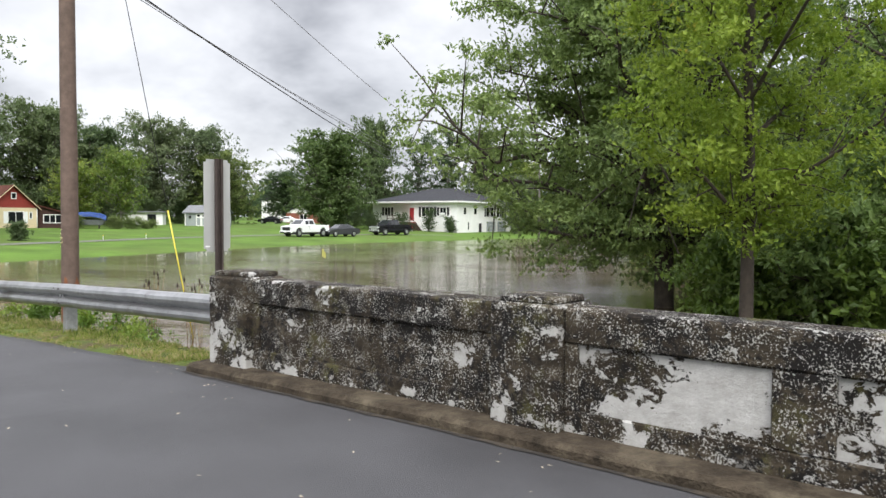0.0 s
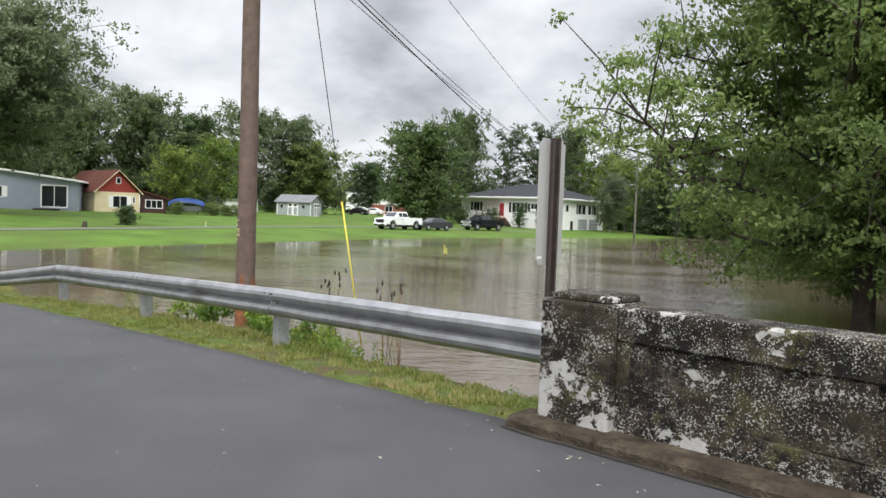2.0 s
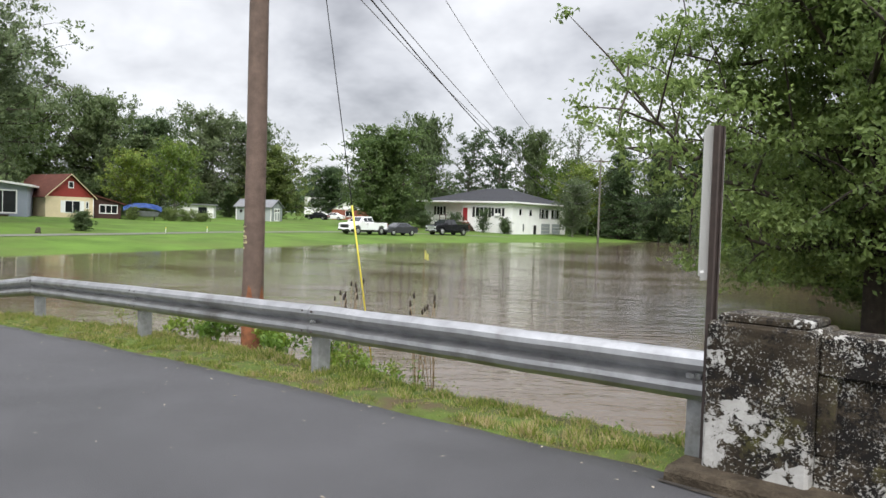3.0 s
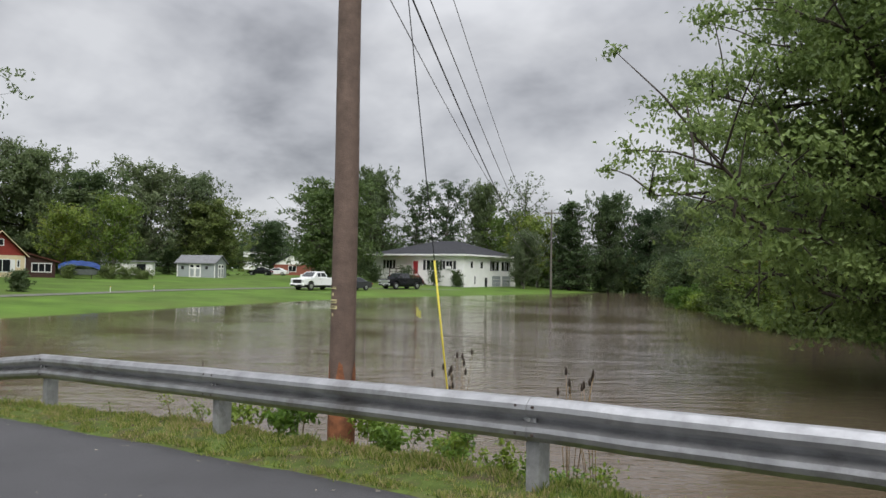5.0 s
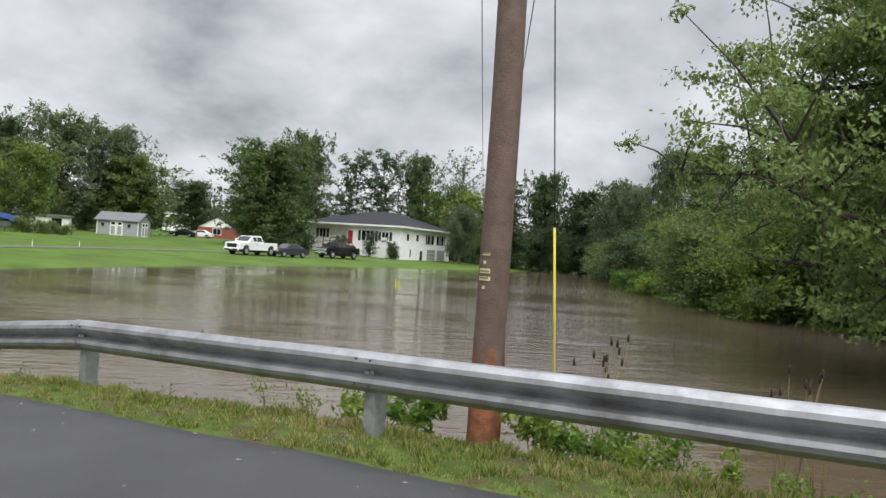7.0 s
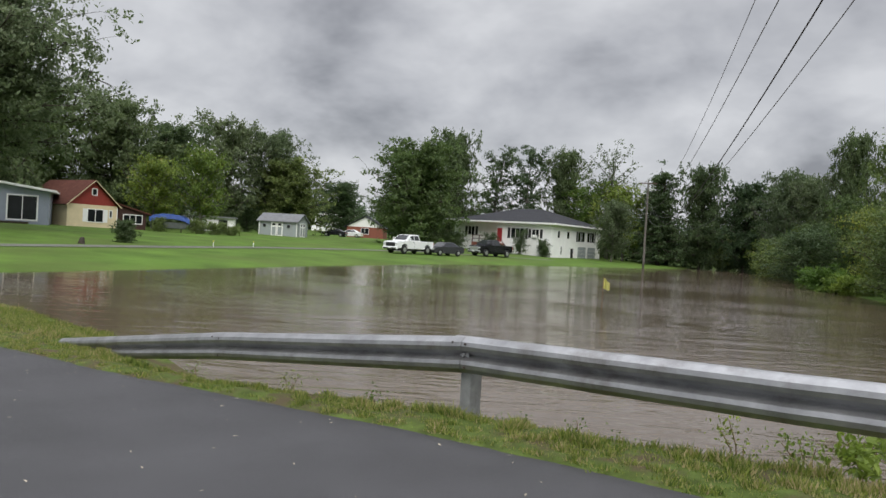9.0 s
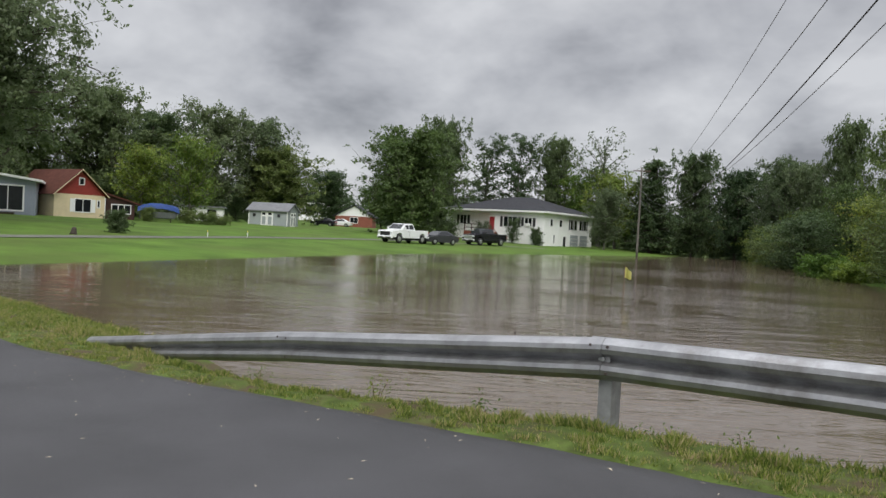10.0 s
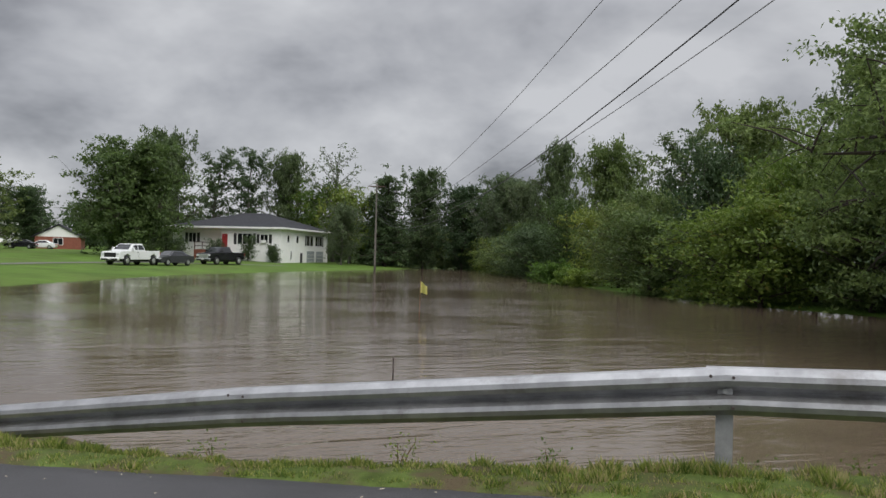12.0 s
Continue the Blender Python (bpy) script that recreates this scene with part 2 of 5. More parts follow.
    col = mix(paint, col, ramp(noise_node(9, 6, 0.7), [(0.3, (0.32, 0.312, 0.295)), (0.7, (0.47, 0.465, 0.45))]))
    # crumbs of it everywhere else
    specks = rng(calc("ADD", calc("MULTIPLY", noise_node(74, 5, 0.65, 0.3), 0.72), calc("MULTIPLY", noise_node(6.5, 4, 0.6), 0.28)), 0.552, 0.566)
    col = mix(calc("MULTIPLY", specks, rng(noise_node(2.2, 4, 0.6, 0.0, (1.0, 1.0, 1.6)), 0.34, 0.52)), col, (0.36, 0.352, 0.33))
    L(col, b.inputs["Base Color"])
    bp = N("ShaderNodeBump")
    bp.inputs["Strength"].default_value = 1.0
    bp.inputs["Distance"].default_value = 0.014
    L(calc("ADD", calc("MULTIPLY", paint, 0.35), lichen), bp.inputs["Height"])
    L(bp.outputs[0], b.inputs["Normal"])
    return m


M = {}
M["asphalt"] = asphalt_mat()
M["lawn"] = lawn_mat()
M["water"] = water_mat()
M["parapet"] = parapet_mat("flaking_concrete", -0.035, 0.014)
M["parapet_panel"] = parapet_mat("whitewashed_panel_concrete", 0.098)
M["parapet_mid"] = parapet_mat("patchy_whitewash_concrete", -0.014, 0.014)
M["parapet_coping"] = parapet_mat("lichen_black_concrete", -0.05, 0.03)
M["kerb"] = mat("weathered_kerb_concrete", (0.048, 0.038, 0.027), 0.92, vary=0.6, scale=7, bump=1.0, bump_scale=45, second=(0.115, 0.096, 0.068), mask=(0.5, 0.68), spec=0.15)
M["steel"] = mat("galvanised_steel", (0.37, 0.372, 0.38), 0.38, metal=0.85, vary=0.26, scale=4, second=(0.20, 0.19, 0.18), mask=(0.54, 0.70), bump=0.06, bump_scale=40)
M["steel_dull"] = mat("dull_steel_post", (0.30, 0.305, 0.31), 0.6, metal=0.5, vary=0.3, scale=7, second=(0.13, 0.12, 0.11), mask=(0.52, 0.68))
M["pole"] = mat("weathered_pole_wood", (0.12, 0.082, 0.066), 0.85, vary=0.3, scale=6, bump=0.5, bump_scale=50)
M["pole_raw"] = mat("raw_orange_wood", (0.20, 0.076, 0.034), 0.85, vary=0.55, scale=9, bump=0.5, bump_scale=40, second=(0.12, 0.05, 0.03), mask=(0.5, 0.66))
M["sign"] = mat("sign_back_aluminium", (0.42, 0.42, 0.41), 0.5, metal=0.35, vary=0.08, scale=3)
M["dirt"] = mat("gutter_dirt", (0.022, 0.018, 0.014), 0.95, vary=0.5, scale=14, bump=0.8, bump_scale=60, second=(0.06, 0.045, 0.03), mask=(0.5, 0.64))
M["rust"] = mat("rusty_brown_post", (0.045, 0.032, 0.028), 0.75, vary=0.3, scale=12)
M["black"] = mat("black_rubber", (0.012, 0.012, 0.013), 0.6, vary=0.3, scale=10)
M["flag"] = mat("pale_yellow_cloth", (0.62, 0.61, 0.22), 0.85, vary=0.1, scale=9)
M["yellow"] = mat("yellow_plastic", (0.64, 0.54, 0.06), 0.45, vary=0.1, scale=5)
M["tag"] = mat("pale_yellow_tag", (0.62, 0.55, 0.30), 0.5, vary=0.25, scale=30)
M["wire"] = mat("cable_black", (0.03, 0.03, 0.034), 0.6, vary=0.2)
M["wire_thin"] = mat("weathered_cable_grey", (0.15, 0.15, 0.155), 0.7, vary=0.2)
M["bark"] = mat("dark_bark", (0.045, 0.036, 0.028), 0.95, vary=0.45, scale=4, bump=0.9, bump_scale=18)
M["bark_grey"] = mat("grey_bark", (0.13, 0.12, 0.105), 0.95, vary=0.35, scale=4, bump=0.6, bump_scale=18)
M["white_wall"] = mat("white_painted_brick", (0.82, 0.82, 0.81), 0.75, vary=0.06, scale=1.2, bump=0.3, bump_scale=8)
M["roof_dark"] = mat("charcoal_shingles", (0.034, 0.035, 0.040), 0.9, vary=0.3, scale=3, bump=0.6, bump_scale=6, spec=0.2)
M["trim"] = mat("white_trim_paint", (0.78, 0.78, 0.77), 0.55, vary=0.04, scale=3)
M["glass"] = mat("dark_window_glass", (0.012, 0.014, 0.016), 0.12, vary=0.3, scale=1.0, spec=0.25)
M["shutter"] = mat("black_shutter", (0.015, 0.015, 0.017), 0.6, vary=0.2)
M["red_door"] = mat("red_door_paint", (0.27, 0.022, 0.026), 0.45, vary=0.1)
M["grey_siding"] = mat("grey_blue_siding", (0.27, 0.295, 0.36), 0.7, vary=0.07, scale=1)
M["cream"] = mat("cream_render", (0.66, 0.55, 0.36), 0.8, vary=0.08, scale=1.5, bump=0.2)
M["red_siding"] = mat("barn_red_siding", (0.27, 0.035, 0.026), 0.75, vary=0.12, scale=2)
M["roof_brown"] = mat("red_brown_shingles", (0.088, 0.036, 0.027), 0.95, vary=0.3, scale=3, bump=0.5, bump_scale=7, spec=0.15)
M["brown_wood"] = mat("dark_brown_boards", (0.055, 0.025, 0.02), 0.85, vary=0.3, scale=3)
M["shed_grey"] = mat("shed_grey_siding", (0.30, 0.33, 0.335), 0.75, vary=0.06, scale=1.5)
M["shed_roof"] = mat("grey_shingles", (0.16, 0.165, 0.175), 0.9, vary=0.25, scale=3, bump=0.5, bump_scale=6)
M["brick"] = mat("red_brick_far", (0.22, 0.075, 0.05), 0.9, vary=0.2, scale=2)
M["tarp"] = mat("blue_tarp", (0.03, 0.085, 0.30), 0.5, vary=0.25, scale=1.5, bump=0.4, bump_scale=4)
M["hull"] = mat("grey_hull", (0.075, 0.085, 0.08), 0.6, vary=0.35, scale=1.5)
M["gravel"] = mat("gravel_lane", (0.11, 0.115, 0.09), 0.95, vary=0.3, scale=2, bump=0.5, bump_scale=20)
M["car_glass"] = mat("tinted_car_glass", (0.02, 0.023, 0.026), 0.06, vary=0.2, scale=1.0, spec=0.6)
M["white_paint"] = mat("white_car_paint", (0.78, 0.79, 0.80), 0.3, vary=0.03, coat=0.5)
M["black_paint"] = mat("black_car_paint", (0.012, 0.012, 0.016), 0.22, vary=0.1, coat=0.3)
M["grey_paint"] = mat("dark_grey_car_paint", (0.06, 0.062, 0.07), 0.3, metal=0.4, vary=0.1, coat=0.5)
M["silver"] = mat("silver_trim", (0.55, 0.56, 0.57), 0.3, metal=0.8, vary=0.1)
M["lamp_glass"] = mat("headlight_glass", (0.6, 0.62, 0.63), 0.15, vary=0.1)
M["tail"] = mat("red_tail_lamp", (0.35, 0.02, 0.02), 0.3, vary=0.1)
M["teasel"] = mat("dry_seed_head", (0.026, 0.018, 0.012), 0.95, vary=0.3)
M["dry"] = mat("dry_stalk", (0.16, 0.11, 0.05), 0.9, vary=0.3)
M["litter"] = mat("fallen_leaf", (0.46, 0.40, 0.31), 0.8, vary=0.3, rnd=0.3)
M["leaf_maple"] = leaf_mat("maple_foliage", (0.068, 0.122, 0.036), (0.225, 0.325, 0.100))
M["leaf_lime"] = leaf_mat("yellow_green_foliage", (0.19, 0.27, 0.030), (0.48, 0.55, 0.080), (0.50, 0.40, 0.06), glow=0.55)
M["leaf_far"] = leaf_mat("far_foliage", (0.066, 0.110, 0.034), (0.172, 0.232, 0.068))
M["leaf_dark"] = leaf_mat("dark_foliage", (0.044, 0.078, 0.033), (0.120, 0.175, 0.070))
M["leaf_pale"] = leaf_mat("pale_foliage", (0.085, 0.12, 0.055), (0.20, 0.25, 0.12))
M["leaf_grey"] = leaf_mat("grey_green_foliage", (0.070, 0.110, 0.050), (0.200, 0.250, 0.135))
M["leaf_light"] = leaf_mat("light_green_foliage", (0.085, 0.14, 0.026), (0.20, 0.275, 0.05), (0.26, 0.20, 0.05), turn=0.82)
M["grass"] = leaf_mat("verge_grass_blades", (0.060, 0.115, 0.018), (0.215, 0.275, 0.055), (0.40, 0.345, 0.18), gloss=0.7, turn=0.6, spread=1.15)
M["verge"] = mat("verge_soil_and_thatch", (0.075, 0.105, 0.026), 0.95, vary=0.45, scale=5, bump=0.8, bump_scale=45, second=(0.085, 0.066, 0.040), mask=(0.46, 0.6), spec=0.1)
M["weed"] = leaf_mat("weed_foliage", (0.075, 0.14, 0.022), (0.21, 0.31, 0.05))

# ---------- ground shape ----------
WATER = -1.0
POND = [(24, 2.2), (8, 2.1), (-14, 1.9), (-22, 1.6), (-28, 1.4), (-33, 2.2), (-35, 4.4), (-38, 12.5), (-44, 28), (-50.5, 47), (-52.5, 66), (-52.5, 85), (-53.5, 105), (-57, 124),
        (-57, 170), (-48, 170), (-40, 112), (-30, 83), (-22, 63), (-13.5, 46.5), (-7, 36.5), (-1, 31), (4, 24), (9, 17.5), (24, 13)]


def road_z(x):
    return np.interp(x, [-60, -30, -16, -7.6, -3.8, 0, 4, 7, 11, 30], [-0.95, -0.9, -0.78, -0.29, -0.12, 0.0, 0.095, 0.132, 0.136, 0.136])


def road_edge(x):
    return np.interp(x, [-60, -30, -18, -12, -8, -4, 0, 4, 30], [-0.9, -0.9, -0.9, -0.93, -0.75, -0.65, -0.5, -0.35, -0.3])


def shore_distance(x, y):
    """Metres to the pond's edge: positive on land, negative in the water."""
    x, y = np.asarray(x, float), np.asarray(y, float)
    best = np.full(x.shape, 1e9)
    inside = np.zeros(x.shape, bool)
    for (ax, ay), (bx, by) in zip(POND, POND[1:] + POND[:1]):
        dx, dy = bx - ax, by - ay
        s = np.clip(((x - ax) * dx + (y - ay) * dy) / (dx * dx + dy * dy), 0, 1)
        best = np.minimum(best, np.hypot(x - ax - s * dx, y - ay - s * dy))
        if dy:
            inside ^= ((ay > y) != (by > y)) & (x < ax + (y - ay) * dx / dy)
    return np.where(inside, -best, best)


def ground_z(x, y):
    x, y = np.asarray(x, float), np.asarray(y, float)
    s = shore_distance(x, y)
    far = np.interp(s, [-6, -1, 0, 2, 9, 27, 47, 80, 120, 400, 3000], [-2.2, -1.25, -1.0, -0.82, -0.5, 0.2, 0.6, 0.9, 2.0, 3.5, 6.0])
    ledge = np.interp(x, [-40, -15.5, -13.5, -6, -4.6, -2.2, 0, 1.2, 4], [1.4, 1.35, 0.6, 0.55, 1.75, 1.85, 1.2, 0.75, 0.6])
    brink = np.interp(x, [-40, -15.5, -13.2, -10.9, -9.3, -7.2, -5.4, -4.6, 0, 1.2, 4], [0.3, 0.2, -0.4, -0.5, -0.2, 0.12, 0.22, 0.3, 0.35, 0.3, 0.3])
    t = np.clip((y - brink) / ledge, 0, 1) ** 1.2
    verge = road_z(x) * (1 - t) - 1.0 * t - 0.02
    verge = np.where(y > 2.0, np.minimum(far, -1.0 - 0.25 * (y - 2.0)), verge)
    verge = np.where(y < road_edge(x) + 0.05, road_z(x) - 0.05, verge)
    left = np.clip((-24 - x) / 8, 0, 1)
    near = np.where(y < 3.0, 1.0, np.clip((6 - y) / 3, 0, 1))
    z_left = np.where(y < 0.0, np.minimum(verge, far), far)
    z = verge * (1 - left) + z_left * left
    return np.where(near > 0, z * near + far * (1 - near), far)
# ---------- end of the ground shape ----------

# ---------- building helpers ----------


def thing(name, at=(0, 0, 0), turn=0.0, **tags):
    ob = new(name)
    ob.empty_display_size = 0.1
    ob.matrix_basis = pose(*at, 0, 0, turn)
    return tagged(ob, **tags)


def part(name, bm, material, parent=None, label=""):
    me = bpy.data.meshes.new(name)
    bm.to_mesh(me)
    bm.free()
    me.materials.append(M[material])
    ob = new(name, me)
    if parent:
        ob.parent = parent
    return tagged(ob, label=label)


def raw(name, verts, faces, material, parent=None, label="", smooth=False):
    me = bpy.data.meshes.new(name)
    me.from_pydata([tuple(v) for v in verts] if not isinstance(verts, np.ndarray) else verts.tolist(), [], faces if not isinstance(faces, np.ndarray) else faces.tolist())
    if smooth:
        me.polygons.foreach_set("use_smooth", np.ones(len(me.polygons), bool))
    me.materials.append(M[material])
    ob = new(name, me)
    if parent:
        ob.parent = parent
    return tagged(ob, label=label)


def box(x0, x1, y0, y1, z0, z1, bevel=0.0, bm=None, m=None):
    bm2 = bmesh.new()
    bmesh.ops.create_cube(bm2, size=1)
    for v in bm2.verts:
        v.co = ((x0 + x1) / 2 + v.co.x * (x1 - x0), (y0 + y1) / 2 + v.co.y * (y1 - y0), (z0 + z1) / 2 + v.co.z * (z1 - z0))
    if bevel:
        bmesh.ops.bevel(bm2, geom=bm2.edges[:], offset=bevel, segments=1, affect="EDGES")
    if m:
        bm2.transform(m)
    if bm is None:
        return bm2
    join(bm, bm2)
    return bm


def join(bm, other):
    made = [bm.verts.new(v.co) for v in other.verts]
    other.verts.index_update()
    for f in other.faces:
        try:
            bm.faces.new([made[v.index] for v in f.verts])
        except ValueError:
            pass
    other.free()
    return bm


def tube(points, radii, sides=8, caps=True):
    """A round bar through the points, with a radius at each."""
    bm = bmesh.new()
    rings = []
    pts = [Vector(p) for p in points]
    if isinstance(radii, (int, float)):
        radii = [radii] * len(pts)
    q = (pts[1] - pts[0]).to_track_quat("Z", "Y")
    for i, p in enumerate(pts):
        d = (pts[min(i + 1, len(pts) - 1)] - pts[max(i - 1, 0)]).normalized()
        q = (q @ Vector((0, 0, 1))).rotation_difference(d) @ q
        rings.append([bm.verts.new(p + q @ Vector((math.cos(a) * radii[i], math.sin(a) * radii[i], 0))) for a in [2 * math.pi * k / sides for k in range(sides)]])
    for a, b in zip(rings, rings[1:]):
        for k in range(sides):
            f = bm.faces.new((a[k], a[(k + 1) % sides], b[(k + 1) % sides], b[k]))
            f.smooth = True
    if caps:
        bm.faces.new(rings[0][::-1])
        bm.faces.new(rings[-1])
    return bm


def prism(outline, y0, y1, bevel=0.0):
    """A side outline in x and z, given thickness along y."""
    bm = bmesh.new()
    a = [bm.verts.new((x, y0, z)) for x, z in outline]
    b = [bm.verts.new((x, y1, z)) for x, z in outline]
    n = len(outline)
    bm.faces.new(a)
    bm.faces.new(b[::-1])
    for i in range(n):
        bm.faces.new((a[i], b[i], b[(i + 1) % n], a[(i + 1) % n]))
    bmesh.ops.recalc_face_normals(bm, faces=bm.faces)
    if bevel:
        bmesh.ops.bevel(bm, geom=bm.edges[:], offset=bevel, segments=2, affect="EDGES")
    return bm


# ---------- ground, road, water ----------


def build_ground():
    xs = np.unique(np.concatenate([np.linspace(-3000, -260, 12), np.linspace(-260, -70, 64), np.linspace(-70, -24, 60), np.linspace(-24, 14, 110), np.linspace(14, 60, 20), np.linspace(60, 3000, 14)]))
    ys = np.unique(np.concatenate([np.linspace(-3000, -20, 14), np.linspace(-20, -1.5, 12), np.linspace(-1.5, 4, 45), np.linspace(4, 40, 50), np.linspace(40, 190, 80), np.linspace(190, 3000, 16)]))
    X, Y = np.meshgrid(xs, ys)
    Z = ground_z(X, Y)
    v = np.stack([X.ravel(), Y.ravel(), Z.ravel()], 1)
    nx = len(xs)
    i = (np.arange(len(ys) - 1)[:, None] * nx + np.arange(nx - 1)[None, :]).ravel()
    f = np.stack([i, i + 1, i + nx + 1, i + nx], 1)
    g = raw("ground", v, f, "lawn", smooth=True)
    tagged(g, "mown bright green lawn sloping down to the floodwater", "ground", kind="structure")


def strip(name, xs, inner, outer, height, material, label, category):
    v, f = [], []
    for k, x in enumerate(xs):
        v += [(x, inner(x), height(x)), (x, outer(x), height(x))]
        if k:
            f.append((2 * k - 2, 2 * k - 1, 2 * k + 1, 2 * k))
    ob = raw(name, v, f, material)
    return tagged(ob, label, category, kind="structure")


build_ground()


def build_road():
    xs = np.arange(-120, 60.1, 0.25)
    wob = [0.05 * noise.noise((x * 0.9, 3.1, 0)) + 0.03 * noise.noise((x * 3.3, 7.7, 0)) for x in xs]
    v, f = [], []
    for k, x in enumerate(xs):
        e = float(road_edge(x)) + wob[k]
        z = float(road_z(x))
        v += [(x, -11.0, z - 0.12), (x, -5.5, z + 0.06), (x, e - 0.25, z), (x, e, z - 0.012), (x, e + 0.02, z - 0.07)]
        if k:
            a, b = 5 * k - 5, 5 * k
            for j in range(4):
                f.append((a + j, b + j, b + j + 1, a + j + 1))
    ob = raw("road", v, f, "asphalt", smooth=True)
    tagged(ob, "dark grey damp asphalt road with a ragged edge", "road", kind="structure")


build_road()


def build_verge():
    xs = np.arange(-30, 4.2, 0.3)
    v, f = [], []
    m = 9
    for k, x in enumerate(xs):
        e = float(road_edge(x))
        w_ = float(np.interp(x, [-30, -15.5, -13.5, -6, -4.6, -2.2, 0, 1.2, 4.2], [2.2, 1.6, 1.1, 1.0, 2.2, 2.3, 1.6, 1.2, 1.0]))
        for j in range(m):
            y = e - 0.06 + (w_ + 0.75) * j / (m - 1)
            z = float(ground_z(x, y))
            if j == 0:
                z = float(road_z(x)) - 0.05
            elif j == 1:
                z = float(road_z(x)) - 0.01
            v.append((x, y, z + 0.025 + 0.02 * noise.noise((x * 2, y * 2, 0))))
        if k:
            for j in range(m - 1):
                f.append((m * (k - 1) + j, m * k + j, m * k + j + 1, m * (k - 1) + j + 1))
    ob = raw("verge", v, f, "verge", smooth=True)
    tagged(ob, "rough grass verge of thatch and soil beside the road", "verge", kind="structure")


build_verge()
w = raw("water", [(-70, 0.35, WATER), (40, 0.35, WATER), (40, 180, WATER), (-70, 180, WATER)], [(0, 1, 2, 3)], "water")
tagged(w, "brown muddy floodwater with wind ripples and a current", "water", kind="structure")


def build_lane():
    pts = [(-40, -16), (-45.5, 3), (-50.5, 14), (-55, 24), (-60.05, 34.5), (-64, 46), (-66.5, 60), (-64, 70), (-60, 80)]
    v, f = [], []
    n = 60
    c = np.array(pts, float)
    s = np.linspace(0, len(pts) - 1, n)
    px, py = np.interp(s, range(len(pts)), c[:, 0]), np.interp(s, range(len(pts)), c[:, 1])
    for k in range(n):
        a, b = max(0, k - 1), min(n - 1, k + 1)
        d = Vector((px[b] - px[a], py[b] - py[a])).normalized()
        for side in (-1, -0.33, 0.33, 1):
            x, y = px[k] - d.y * side * 0.8, py[k] + d.x * side * 0.8
            v.append((x, y, float(ground_z(x, y)) + 0.03))
        if k:
            for j in range(3):
                f.append((4 * k - 4 + j, 4 * k - 3 + j, 4 * k + 1 + j, 4 * k + j))
    ob = raw("driveway", v, f, "gravel", smooth=True)
    tagged(ob, "narrow grey gravel lane across the lawn", "driveway", kind="structure")


build_lane()

# ---------- bridge parapet ----------


def parapet():
    p = thing("bridge_parapet", (0, 0, 0), label="old concrete bridge parapet with flaking whitewash and black lichen", category="parapet")
    pillars = [(4.17, 4.76), (7.62, 8.16), (11.07, 11.61), (14.52, 15.06)]
    for x0, x1 in pillars:
        bm = box(x0, x1, -0.37, 0.10, -1.6, 1.045, 0.018)
        box(x0 + 0.05, x1 - 0.04, -0.33, 0.06, 1.04, 1.092, 0.014, bm)
        for v in bm.verts:
            v.co += Vector((0.006 * noise.noise(v.co * 5), 0.006 * noise.noise(v.co * 5 + Vector((9, 0, 0))), 0.006 * noise.noise(v.co * 4)))
        part("pillar", bm, "parapet_mid" if x0 < 9 else "parapet", p)
    for (a0, a1), (b0, b1) in zip(pillars, pillars[1:]):
        x0, x1 = a1, b0
        mid = (x0 + x1) / 2
        # back slab, raised frame round two sunk panels, coping
        part("slab", box(x0, x1, -0.255, 0.0, -1.6, 0.86), "parapet_panel" if x0 > 7 else "parapet", p)
        bm = box(x0 + 0.002, x1 - 0.002, -0.297, 0.04, 0.80, 1.03, 0.018)
        part("coping", bm, "parapet_coping", p)
        part("bottom_rail", box(x0 + 0.002, x1 - 0.002, -0.288, -0.25, -0.05, 0.37, 0.01), "parapet_mid" if x0 > 7 else "parapet", p)
        for s0, s1 in ((x0 + 0.003, x0 + 0.10), (mid - 0.16, mid + 0.16), (x1 - 0.10, x1 - 0.003)):
            part("stile", box(s0, s1, -0.29, -0.25, 0.372, 0.80, 0.008), "parapet_mid" if x0 > 7 else "parapet", p)
    return p


parapet()


def kerb():
    bm = bmesh.new()
    xs = np.arange(4.02, 16, 0.2)
    rows = []
    for x in xs:
        j = 0.02 * noise.noise((x * 2.1, 0, 0))
        top = 0.085 + float(road_z(x)) + 0.012 * noise.noise((x * 1.3, 5, 0))
        rows.append([bm.verts.new(c) for c in ((x, -0.545 + j, -0.05), (x, -0.53 + j, top - 0.03), (x, -0.495 + j, top), (x, -0.25, top + 0.012), (x, -0.25, -0.05))])
    for a, b in zip(rows, rows[1:]):
        for k in range(4):
            bm.faces.new((a[k], b[k], b[k + 1], a[k + 1]))
    bm.faces.new(rows[0])
    bmesh.ops.recalc_face_normals(bm, faces=bm.faces)
    k = part("kerb", bm, "kerb")
    tagged(k, "worn brown concrete kerb along the foot of the parapet", "kerb", kind="structure")


kerb()
strip("gutter", np.arange(4.0, 16, 0.12), lambda x: -0.52, lambda x: -0.585 + 0.03 * noise.noise((x * 3.1, 2, 0)) + 0.015 * noise.noise((x * 9, 5, 0)), lambda x: float(road_z(x)) + 0.006, "dirt", "dark wet dirt along the foot of the kerb", "gutter")

# ---------- guard rail ----------
RAIL = [(4.16, 0.0, 0.80), (0.0, 0.0, 0.69), (-3.81, 0.0, 0.555), (-7.62, 0.0, 0.402), (-11.3, -0.09, -0.02), (-15.9, -0.02, -0.69)]


